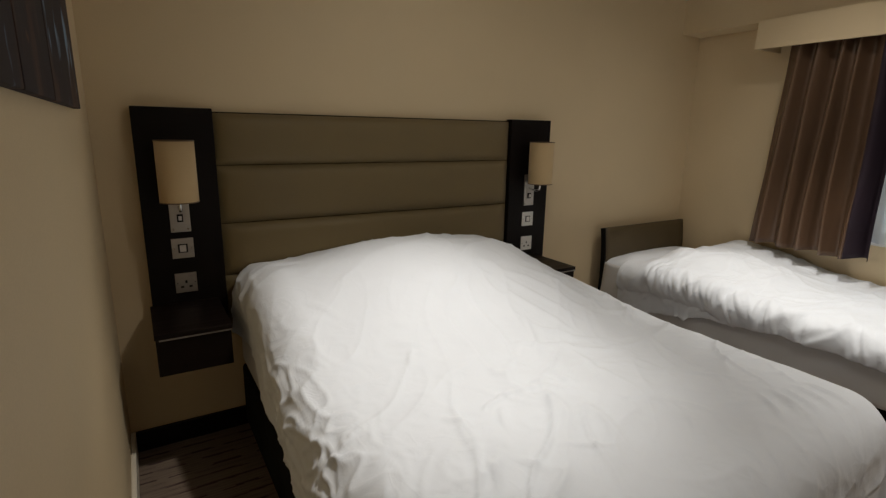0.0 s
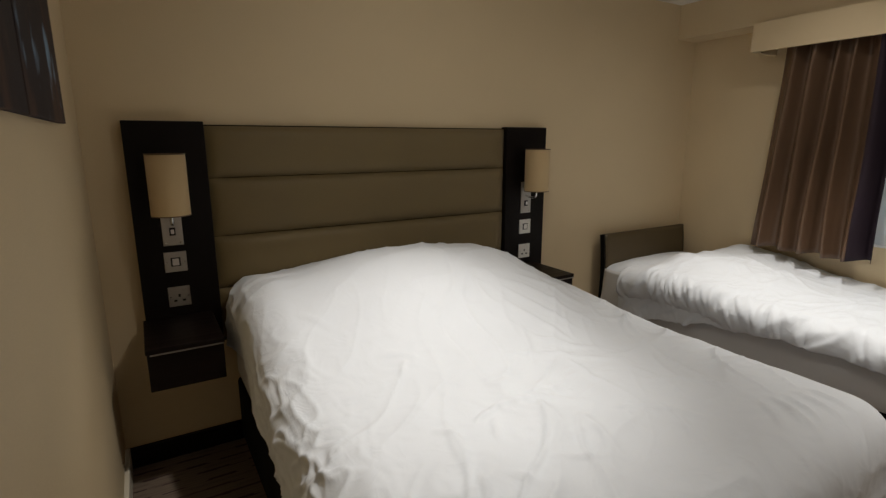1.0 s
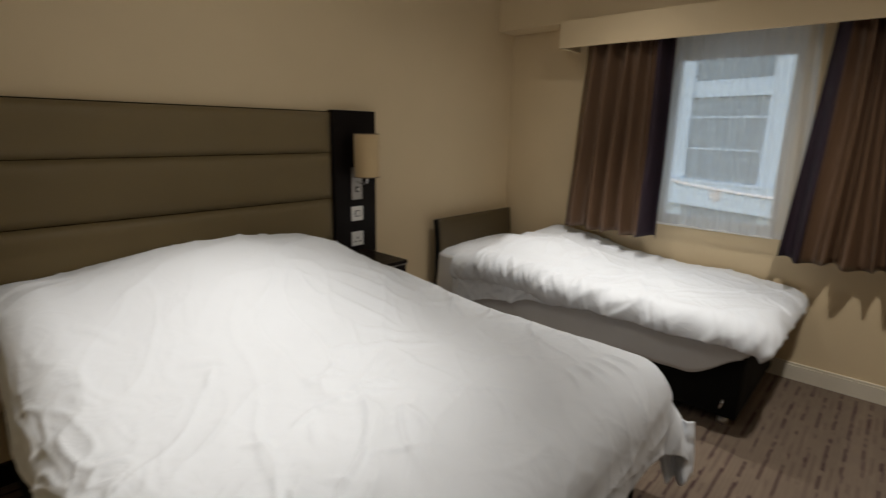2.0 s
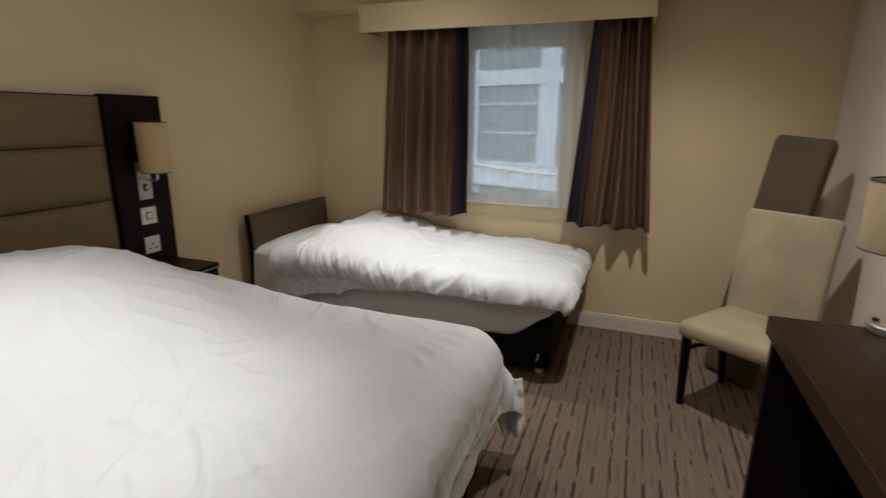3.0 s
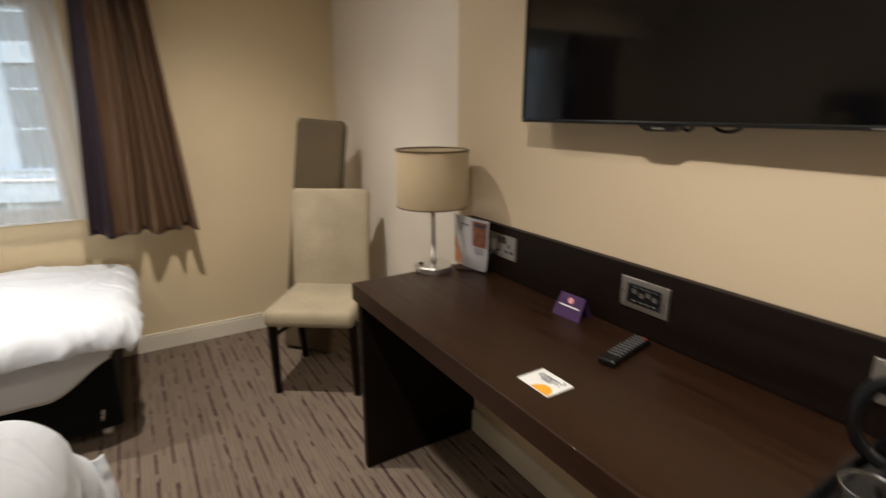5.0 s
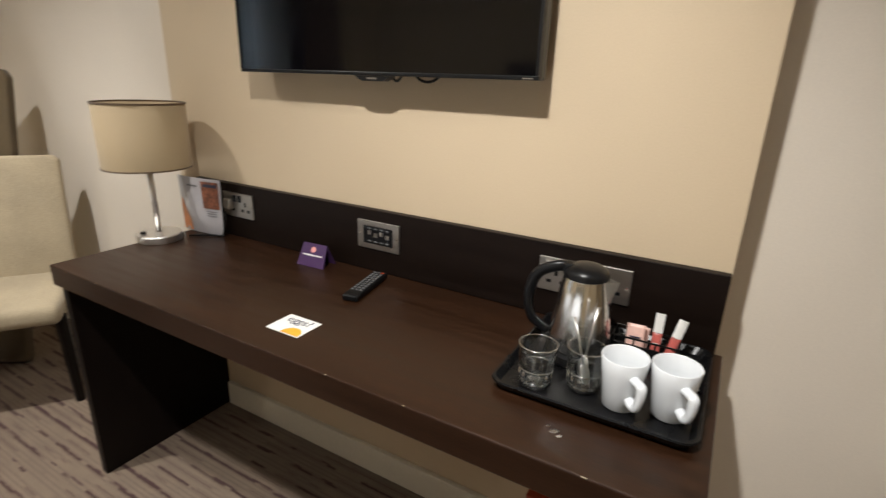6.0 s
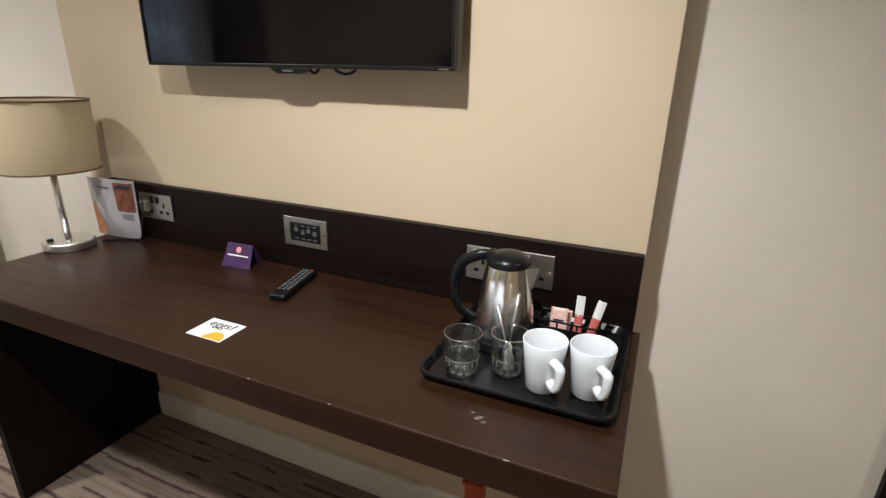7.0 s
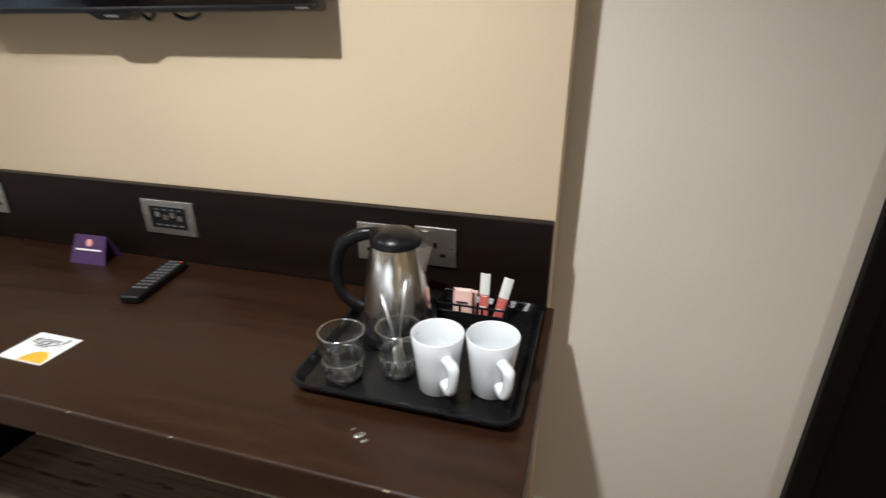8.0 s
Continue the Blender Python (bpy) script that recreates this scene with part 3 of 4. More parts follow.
def reading_lamp(x):
    l = thing("wall_lamp", (x, 3.89, 0.955), "reading lamp with a parchment drum shade on a steel plate", "wall lamp", "bedside wall lamps")
    part("back_plate", boxed(x - 0.037, x + 0.037, 3.889, 3.895, 0.958, 1.14, bevel=0.0015), M_PLATE, l)
    sh = part("shade", lathe([(0.069, 0.0), (0.069, 0.235), (0.0665, 0.235), (0.0665, 0.0), (0.069, 0.0)], (x, 3.80, 1.092), 40), M_SHADE_WALL, l, smooth=True)
    for h in (1.092, 1.324):
        part("trim_ring", lathe([(0.0702, 0), (0.0702, 0.004), (0.066, 0.004), (0.066, 0), (0.0702, 0)], (x, 3.80, h), 40), M_SHADE_HEM, sh, "dark bound edge")
    part("arm", tube(spline([(x, 3.89, 1.06), (x, 3.86, 1.055), (x, 3.815, 1.055), (x, 3.80, 1.075), (x, 3.80, 1.14)], 8), 0.006), M_CHROME, l, smooth=True)
    part("lamp_holder", lathe([(0, 0), (0.016, 0), (0.016, 0.06), (0.03, 0.07), (0.03, 0.12), (0, 0.13)], (x, 3.80, 1.12), 20), M_PLASTIC_W, l, smooth=True)
    part("spider", boxed(x - 0.067, x + 0.067, 3.797, 3.803, 1.30, 1.303), M_STEEL, l)
    sw = part("switch", boxed(x - 0.011, x + 0.011, 3.884, 3.889, 1.0, 1.032, bevel=0.001), M_PLASTIC_K, l)
    part("rocker", boxed(x - 0.006, x + 0.006, 3.88, 3.8838, 1.007, 1.025, bevel=0.001), M_STEEL, sw)
    for sx in (-0.026, 0.026):
        part("screw", boxed(x + sx - 0.003, x + sx + 0.003, 3.8875, 3.889, 0.967, 0.973, bevel=0.001), M_CHROME, l)


def wall_plate(x, z, plate, kind, y=3.895, w=0.082, facing=-1, tone=""):
    """An electric plate on an upright (facing -1: towards -y) or on the desk backboard (facing 1)."""
    word = {"switch": "light switch", "socket": "power socket", "double": "double power socket", "media": "media connection panel"}[kind]
    p = thing({"switch": "light_switch", "socket": "power_socket", "double": "power_socket", "media": "media_panel"}[kind], (x, y, z), (tone + " " + word + " plate on dark wood").strip(), word, "electric plates")
    f = facing

    def slab(name, x0, x1, z0, z1, d0, d1, mat, par, bevel=0.001):
        a, b = sorted((y + f * d0, y + f * d1))
        return part(name, boxed(x0, x1, a, b, z0, z1, bevel=bevel, seg=1), mat, par)

    slab("plate", x - w / 2, x + w / 2, z - 0.0415, z + 0.0415, 0, 0.006, plate, p)
    if kind == "switch":
        s = slab("insert", x - 0.018, x + 0.018, z - 0.018, z + 0.018, 0.006, 0.0075, M_PLASTIC_K, p)
        slab("rocker", x - 0.012, x + 0.012, z - 0.014, z + 0.014, 0.0075, 0.011, M_STEEL, s)
    elif kind == "socket":
        for hx, hz, hw, hh in ((0, 0.004, 0.004, 0.006), (-0.016, -0.017, 0.006, 0.004), (0.016, -0.017, 0.006, 0.004)):
            slab("pin_slot", x + hx - hw, x + hx + hw, z + hz - hh, z + hz + hh, 0.006, 0.0066, M_PLASTIC_K, p, 0)
        slab("rocker", x + 0.014, x + 0.028, z + 0.014, z + 0.034, 0.006, 0.010, plate, p)
    elif kind == "double":
        for c in (-0.037, 0.037):
            for hx, hz, hw, hh in ((0, 0.006, 0.004, 0.007), (-0.014, -0.016, 0.007, 0.005), (0.014, -0.016, 0.007, 0.005)):
                slab("pin_slot", x + c + hx - hw, x + c + hx + hw, z + hz - hh, z + hz + hh, 0.006, 0.0066, M_PLASTIC_K, p, 0)
        for c in (-0.012, 0.012):
            slab("rocker", x + c - 0.007, x + c + 0.007, z + 0.012, z + 0.034, 0.006, 0.010, M_PLASTIC_K, p)
    else:
        s = slab("insert", x - w / 2 + 0.022, x + w / 2 - 0.022, z - 0.026, z + 0.027, 0.006, 0.008, M_PLASTIC_K, p)
        for i, c in enumerate((-0.034, -0.014, 0.006, 0.028)):
            slab("port", x + c - 0.006, x + c + 0.006, z - 0.004 + 0.006 * (i % 2), z + 0.008 + 0.006 * (i % 2), 0.008, 0.0095, M_PLATE, s, 0)
            slab("caption_bar", x + c - 0.006, x + c + 0.006, z - 0.019, z - 0.016, 0.008, 0.0084, M_BUTTON, s, 0)
            slab("caption_bar", x + c - 0.005, x + c + 0.005, z + 0.019, z + 0.0215, 0.008, 0.0084, M_BUTTON, s, 0)
    for sx in (-w / 2 + 0.008, w / 2 - 0.008):
        slab("screw", x + sx - 0.0025, x + sx + 0.0025, z - 0.0025, z + 0.0025, 0.006, 0.0068, M_CHROME, p, 0.0008)


for lx, plate, tone in ((2.022, M_PLATE, "satin steel"), (3.862, M_PLASTIC_W, "pale")):
    reading_lamp(lx)
    lift = 0.013 if lx < 3 else 0.0
    wall_plate(lx, 0.877 + lift, plate, "switch", tone=tone)
    wall_plate(lx, 0.730 + lift, plate, "socket", tone=tone)

# ---------------- double bed ----------------
bed = thing("double_bed", (2.975, 2.95, 0), "king-size divan bed with a black fabric base", "bed")
part("divan_base", boxed(2.215, 3.735, 2.13, 3.90, 0.04, 0.33, bevel=0.015), M_BLACK, bed)
part("mattress", boxed(2.215, 3.735, 2.13, 3.90, 0.332, 0.545, bevel=0.05, seg=4), M_SHEET, bed, "white covered mattress", smooth=True)
for cx, cy in ((2.3, 2.22), (3.65, 2.22), (2.3, 3.8), (3.65, 3.8)):
    part("castor", lathe([(0, 0), (0.022, 0), (0.026, 0.01), (0.026, 0.034), (0.012, 0.04), (0, 0.04)], (cx, cy, 0.001), 16), M_PLASTIC_K, bed, smooth=True)
for px in (2.57, 3.3):
    pw = thing("pillow", (px, 3.62, 0.55), "white pillow tucked under the duvet", "pillow", "pillows on the double bed")
    part("cover", sheet(lambda u, v, px=px: (px + 0.32 * math.sin((u - 0.5) * math.pi) , 3.62 + 0.2 * math.sin((v - 0.5) * math.pi), 0.62 + 0.07 * (math.cos((u - 0.5) * math.pi) * math.cos((v - 0.5) * math.pi)) ** 0.5), 20, 16, 0.06), M_SHEET, pw, smooth=True)


def duvet_top_double(x, y):
    """Height of the duvet's upper side: flat bed, a broad smooth swell over the pillows, soft puffing."""
    along = smooth01(2.80, 3.56, y) * (1 - 0.22 * smooth01(3.64, 3.9, y))
    across = 1 - smooth01(3.30, 3.88, x)
    mound = 0.286 * along * across * (0.95 + 0.05 * math.cos((x - 3.0) * 6)) * (0.90 + 0.10 * smooth01(2.33, 2.75, x))
    puff = 0.014 * nz(x * 2.0, y * 2.0, 1) + 0.004 * nz(x * 5, y * 5, 5)
    return 0.612 + mound + puff


rng = random.Random(11)
PLEATS = []
for k in range(34):
    turn_ = radians(rng.choice((-38, -28, 24, 62)) + rng.uniform(-14, 14))
    PLEATS.append((rng.uniform(2.35, 3.75), rng.uniform(2.1, 3.3), math.cos(turn_), math.sin(turn_), rng.uniform(0.05, 0.20), rng.uniform(0.008, 0.015), rng.uniform(0.003, 0.008), rng.uniform(-2.0, 2.0)))
for k in range(5):  # a pinched cluster in the middle and a fan that runs down from the pillows
    PLEATS.append((2.70 + 0.07 * k, 2.66 + 0.015 * (k % 2), math.cos(0.3 - 0.25 * k), math.sin(0.3 - 0.25 * k), 0.06, 0.011, 0.010, 2.5))
    PLEATS.append((3.22 + 0.07 * k, 3.05 + 0.05 * k, math.cos(-1.05 + 0.1 * k), math.sin(-1.05 + 0.1 * k), 0.20, 0.012, 0.007, 0.8))
    PLEATS.append((3.40 + 0.06 * k, 2.24 - 0.01 * k, math.cos(0.9 + 0.15 * k), math.sin(0.9 + 0.15 * k), 0.10, 0.011, 0.008, -1.5))


def pleats(x, y):
    """Short pressed folds, each a curved ridge that fades at both ends."""
    h = 0.0
    for px, py, c, sn, half, wide, high, bend in PLEATS:
        dx, dy = x - px, y - py
        if dx > 0.25 or dx < -0.25 or dy > 0.25 or dy < -0.25:
            continue
        along = (dx * c + dy * sn) / half
        if along > 1 or along < -1:
            continue
        off = (dy * c - dx * sn + bend * (along * half) ** 2) / wide
        if off > -2.5 and off < 2.5:
            h += 1.5 * high * (1 - along * along) ** 2 * math.exp(-off * off) * (1 if off > 0 else 0.8)
    return h


def creases_double(x, y, edge):
    """Fine folds: long soft lines over the top, tight crumples by the side hem."""
    wx, wy = x + 0.08 * nz(x * 3, y * 3, 51), y + 0.08 * nz(x * 3, y * 3, 52)
    patch = 0.3 + 0.7 * smooth01(-0.15, 0.35, nz(x * 1.7, y * 1.7, 53))
    calm = 1 - 0.8 * smooth01(2.95, 3.35, y)
    a = 0.017 * ridge(wx * 2.0 + 0.9 * wy, wy * 3.4 - 1.4 * wx, 2) ** 3 + 0.013 * ridge(wx * 5.4 - wy * 2.6, wy * 2.2 + wx, 7) ** 4
    b = 0.005 * ridge(wx * 7.0 + wy * 4, wy * 9 - 3 * wx, 4) ** 2
    c = 0.55 * edge * calm * (0.016 * ridge(wx * 8 + 3 * wy, wy * 5 - 4 * wx, 3) ** 1.8 + 0.004 * nz(x * 16, y * 14, 6) + 0.013 * ridge(wx * 13 + 6 * wy, wy * 9 - 5 * wx, 8) ** 2)
    return (a + b) * patch * (0.45 + 0.55 * calm) + c + pleats(x, y)


def drape(x0, x1, y0, y1, r, drops, topf, creasef, nu, nv, folds, flare=0.04, jag=0.03, left=True, sway=0.6, under=0.0):
    """Cloth over a block: x0..x1 and y0..y1 is the flat top, y0 the foot. drops: hang at left, right and foot."""
    hang, dr, df = drops

    def f(u, v):
        dl = hang(v) if callable(hang) else hang
        X = x0 - dl + u * (x1 + dr - x0 + dl)
        Y = y0 - df + v * (y1 - y0 + df)
        cx, cy = min(x1, max(x0, X)), max(y0, Y)
        ox, oy = X - cx, Y - cy
        d = math.hypot(ox, oy)
        z = topf(cx, cy)
        if d < 1e-6:
            edge = 1 - smooth01(0.0, 0.16, X - x0) if left else 0
            return (X, Y, z + creasef(X, Y, 0.3 * edge))
        nx, ny = ox / d, oy / d
        wave = math.sin(folds * (Y if abs(nx) > abs(ny) else X) * 2 * math.pi + 2 * nz(X * 3, Y * 3, 11)) + 0.8 * nz(X * 5, Y * 5, 12)
        a = min(d / r, math.pi / 2 + under)
        out = r * math.sin(a)
        fall = r * (1 - math.cos(a))
        if d > r * (math.pi / 2 + under):
            rest = d - r * (math.pi / 2 + under)
            out += (flare + 0.3 * max(0.0, nx) * max(0.0, -ny) * 2 + 0.22 * max(0.0, nx)) * rest + 0.045 * rest / (0.1 + rest) * wave * sway
            fall += rest * (1 + jag * 4 * nz(X * 4, Y * 4, 21))
        crumple = creasef(X, Y, (0.5 + 0.5 * smooth01(0.0, 0.14, d)) * max(0.0, -nx) + 0.2 * smooth01(0.0, 0.1, d)) if left else creasef(X, Y, 0.2)
        crumple *= 1 - 0.75 * max(0.0, nx)
        return (cx + nx * (out + crumple * math.sin(a)), cy + ny * (out + crumple * math.sin(a)), z - fall + crumple * math.cos(a))

    return sheet(f, nu, nv, 0.012)


dv = thing("duvet", (2.975, 2.95, 0.6), "rumpled white cotton duvet spread over the double bed", "duvet")
part("cover", drape(2.335, 3.70, 2.19, 3.88, 0.14, (0.37, 0.37, 0.39), duvet_top_double, creases_double, 300, 330, 1.9, flare=0.02, sway=0.3), M_LINEN, dv, smooth=True)


def tail(u, v):
    """The loose corner of the cover that hangs in a curled fold at the foot."""
    mid = Vector((3.845 - 0.045 * v, 2.06 - 0.035 * v - 0.02 * v * v, 0.37 - 0.215 * v))
    w = 0.125 - 0.045 * v * v
    fold = 0.022 * math.sin(9.5 * u + 1.6 * v) * (0.5 + 0.5 * v) + 0.012 * nz(u * 4, v * 5, 61)
    hem = 0.035 * (u - 0.3) * v + 0.012 * math.sin(9 * u) * v
    return mid + Vector((0.3, -0.95, 0.0)) * (u - 0.5) * w + Vector((-0.95, -0.3, 0.0)) * fold + Vector((0, 0, hem))


part("hanging_corner", sheet(tail, 48, 24, 0.004), M_LINEN, dv, "folded corner flap", smooth=True)

# ---------------- single bed ----------------
sb = thing("single_bed", (4.96, 2.95, 0), "small single divan bed with a black base and steel castors", "bed")
part("divan_base", boxed(4.565, 5.37, 1.985, 3.85, 0.055, 0.36, bevel=0.012), M_BLACK, sb)
part("mattress", boxed(4.55, 5.375, 1.97, 3.85, 0.362, 0.53, bevel=0.045, seg=4), M_SHEET, sb, "white covered mattress", smooth=True)
for cx, cy in ((4.62, 2.05), (5.3, 2.05), (4.62, 3.75), (5.3, 3.75)):
    part("castor", lathe([(0, 0), (0.02, 0), (0.024, 0.01), (0.024, 0.03), (0.01, 0.036), (0.01, 0.054), (0, 0.054)], (cx, cy, 0.001), 16), M_STEEL, sb, "steel castor", smooth=True)
part("link_clip", tube(spline([(4.558, 2.06, 0.10), (4.545, 2.055, 0.115), (4.548, 2.05, 0.14), (4.56, 2.05, 0.15)], 5), 0.006), M_CHROME, sb, "chrome bed clip", smooth=True)


def valance(u, v):
    """Loose sheet that hangs in a shallow sag along the open side and round the foot."""
    L = 1.86
    s = u * (L + 0.72)
    sag = 0.225 + 0.03 * smooth01(0.75, 1.5, s) + 0.15 * smooth01(1.62, 1.9, s) + 0.012 * nz(s * 5, 1)
    z = 0.545 - v * (0.545 - sag)
    if s < L:
        return (4.52 - 0.018 * math.sin(v * 2.6) - 0.012 * nz(s * 6, v * 2), 3.84 - s, z)
    return (4.52 + (s - L), 3.84 - L - 0.018 * math.sin(v * 2.6) - 0.012 * nz(s * 6, v * 2), z + 0.06 * v)


part("valance_sheet", sheet(valance, 120, 14, 0.004), M_SHEET, sb, "loose white sheet hanging down the side", smooth=True)


def side_board(u, v):
    z = 0.10 + v * 0.665
    bow = 0.05 * math.sin(v * math.pi * 0.55) 
    return (4.525 + u * 0.83, 3.90 - bow + 0.045 * v ** 2, z)


sh_ = thing("single_headboard", (4.94, 3.9, 0.1), "curved olive leatherette headboard leaning against the wall", "headboard")
part("panel", sheet(side_board, 24, 24, 0.03), M_LEATHER, sh_, smooth=True)
part("side_edge", sheet(lambda u, v: (4.512 + 0.012 * u, side_board(0, v)[1] + 0.002, side_board(0, v)[2] - 0.002), 2, 24, 0.034), M_BLACK, sh_, "black side edge")

pw = thing("pillow", (4.94, 3.71, 0.54), "white pillow on the single bed under the duvet", "pillow")


def pillow_pt(u, v):
    a, b = (u - 0.5) * math.pi, (v - 0.5) * math.pi
    h = max(0.0, math.cos(a) * math.cos(b)) ** 0.45
    return (4.94 + 0.40 * math.sin(a), 3.71 + 0.14 * math.sin(b), 0.50 + 0.085 * h + 0.008 * nz(u * 6, v * 5, 3))


part("cover", sheet(pillow_pt, 40, 28, 0.02), M_LINEN, pw, smooth=True)


def duvet_top_single(x, y):
    """A thick duvet: swollen over the pillow, falling to the sheet at its head end, dipped in the middle."""
    swell = smooth01(2.70, 3.30, y) * (1 - 0.85 * smooth01(3.45, 3.66, y))
    mound = 0.104 * swell * (0.50 + 0.50 * smooth01(4.5, 4.85, x))
    foot = 0.028 * (1 - smooth01(1.95, 2.4, y)) * smooth01(4.7, 5.3, x)
    return 0.556 + mound - foot + 0.014 * nz(x * 3, y * 2.4, 31) + 0.007 * nz(x * 7, y * 6, 33) - 0.018 * (1 - smooth01(4.53, 4.62, x)) * nz(y * 5, 2, 37)


def creases_single(x, y, edge):
    """Puckers that run down the side in uneven groups, soft lines over the top."""
    edge *= 0.35 + 0.65 * smooth01(-0.2, 0.3, nz(x * 2, y * 2.6, 49))
    y = y + 0.10 * nz(x * 3.5, y * 3.5, 48)
    x = x + 0.06 * nz(x * 4, y * 4, 50)
    return 0.009 * ridge(x * 2.4 + y, y * 3.0, 41) ** 3 + 0.008 * ridge(x * 4 - y, y * 5, 43) ** 3 + (0.25 + 0.75 * edge) * (0.015 * ridge(y * 6.5 + x * 5, x * 3, 45) ** 1.8 + 0.004 * nz(x * 15, y * 14, 46) + 0.010 * ridge(y * 17 - x * 6, x * 4, 47) ** 2)


dv2 = thing("duvet", (4.96, 2.75, 0.58), "crumpled white cotton duvet on the single bed", "duvet")
part("cover", drape(4.535, 5.385, 1.965, 3.67, 0.082, (lambda v: 0.15 + 0.20 * smooth01(0.45, 0.95, v), 0.0, 0.12), duvet_top_single, creases_single, 200, 300, 2.6, jag=0.03, sway=0.12, under=0.8), M_LINEN, dv2, smooth=True)


# ---------------- chair and leaning panel ----------------
def slab_shape(w, h, t, taper, curve, r=0.025, corner=0.012):
    """An upholstered slab standing on z = 0, facing -y, with a bowed back and soft edges."""
    def f(u, v):
        a = u * 2 * math.pi
        cu, su = math.cos(a), math.sin(a)
        sx = math.copysign(abs(cu) ** 0.28, cu)
        sy = math.copysign(abs(su) ** 0.28, su)
        top = max(0.0, (v * h - (h - r)) / r)
        ww = w / 2 * (1 + taper * v) - corner * (1 - math.sqrt(max(0.0, 1 - top * top)))
        return (sx * ww, sy * t / 2 + curve * (v - 0.5) ** 2 * 4 - 0.012 * (1 - (sx) ** 2), v * h)
    bm = bmesh.new()
    nu, nv = 48, 60
    rows = []
    for j in range(nv + 1):
        rows.append([bm.verts.new(f(i / nu, j / nv)) for i in range(nu)])
    for a, b in zip(rows, rows[1:]):
        for i in range(nu):
            bm.faces.new((a[i], a[(i + 1) % nu], b[(i + 1) % nu], b[i]))
    for ring, zz in ((rows[0], -0.008), (rows[-1], 0.008)):
        inner = [bm.verts.new((q.co.x * 0.96, q.co.y * 0.8, q.co.z + zz)) for q in ring]
        for i in range(nu):
            bm.faces.new((ring[i], ring[(i + 1) % nu], inner[(i + 1) % nu], inner[i]))
        bm.faces.new(inner)
    return bm


def dining_chair(loc, turn, label):
    """An upholstered high-back chair; its own front faces -y before the turn."""
    c = thing("dining_chair", loc, label, "chair", "chairs")
    c.rotation_euler = (0, 0, radians(turn))
    bm = slab_shape(0.40, 0.53, 0.055, 0.0, 0.012)
    bmesh.ops.rotate(bm, verts=bm.verts, cent=(0, 0, 0), matrix=Matrix.Rotation(radians(-8), 3, "X"))
    bmesh.ops.translate(bm, verts=bm.verts, vec=(0, 0.20, 0.41))
    part("backrest", bm, M_CHAIR, c, smooth=True, local=True)
    seat = bmesh.new()
    box(seat, -0.21, 0.21, -0.22, 0.2, 0.375, 0.455, bevel=0.03, seg=5)
    for q in seat.verts:
        k = smooth01(0.2, -0.23, q.co.y)
        q.co.x *= 0.93 + 0.07 * k
        if q.co.z > 0.435:
            q.co.z += 0.018 * max(0, 1 - (q.co.x / 0.24) ** 2) * max(0, 1 - (q.co.y / 0.25) ** 2)
    part("seat", seat, M_CHAIR, c, smooth=True, local=True)
    for sx in (-1, 1):
        part("leg", tube([(sx * 0.192, -0.15, 0.39), (sx * 0.194, -0.142, 0.2), (sx * 0.195, -0.132, 0.001)], [0.023, 0.021, 0.017], 8), M_WENGE_UP, c, local=True)
        part("leg", tube([(sx * 0.185, 0.19, 0.40), (sx * 0.187, 0.21, 0.2), (sx * 0.188, 0.25, 0.001)], [0.023, 0.02, 0.017], 8), M_WENGE_UP, c, local=True)
    arc = [(0.19 * math.cos(a), -0.15 + 0.26 * math.sin(a), 0.30) for a in np.linspace(math.pi, 0, 13)]
    part("stretcher", tube(arc, 0.01, 8), M_WENGE_UP, c, local=True, smooth=True)
    return c


dining_chair((4.575, 1.11, 0), -125, "high-back chair upholstered in oatmeal fabric on dark legs")
lean = thing("leaning_backrest", (4.955, 1.085, 0.02), "tall brown upholstered chair backrest leaning into the corner", "backrest")
lean_up = (Vector((5.005, 0.845, 1.27)) - Vector((4.95, 1.03, 0))).normalized()
lean_side = Vector((0.7, 0.7, 0))
lean_side = (lean_side - lean_side.dot(lean_up) * lean_up).normalized()
lean_back = lean_up.cross(lean_side)
lean.rotation_euler = Matrix((lean_side, lean_back, lean_up)).transposed().to_euler()
part("cover", slab_shape(0.275, 1.27, 0.07, 0.0, 0.0), M_CHAIR_DARK, lean, smooth=True, local=True)

# ---------------- desk ----------------
desk = thing("desk", (3.01, 0.95, 0), "long dark walnut desk with a panel leg and a low backboard", "desk")
part("desktop", boxed(2.155, 3.868, XP + 0.001, 1.215, 0.688, 0.75, bevel=0.003), M_DESK, desk)
part("backboard", boxed(2.172, 3.868, XP + 0.001, 0.724, 0.7505, 0.936, bevel=0.002), M_WENGE, desk)
part("panel_leg", boxed(3.838, 3.868, XP + 0.001, 1.195, 0.0, 0.686, bevel=0.002), M_WENGE_UP, desk)
part("wall_bearer", boxed(2.18, 3.83, XP + 0.001, XP + 0.025, 0.62, 0.686), M_WENGE, desk)
post = thing("red_post", (2.44, 0.95, 0), "red painted post under the desk", "post")
part("shaft", boxed(2.425, 2.465, 0.93, 0.97, 0.002, 0.43, bevel=0.004), M_RED, post)
part("cap", boxed(2.42, 2.47, 0.925, 0.975, 0.43, 0.44, bevel=0.003), M_RED, post)

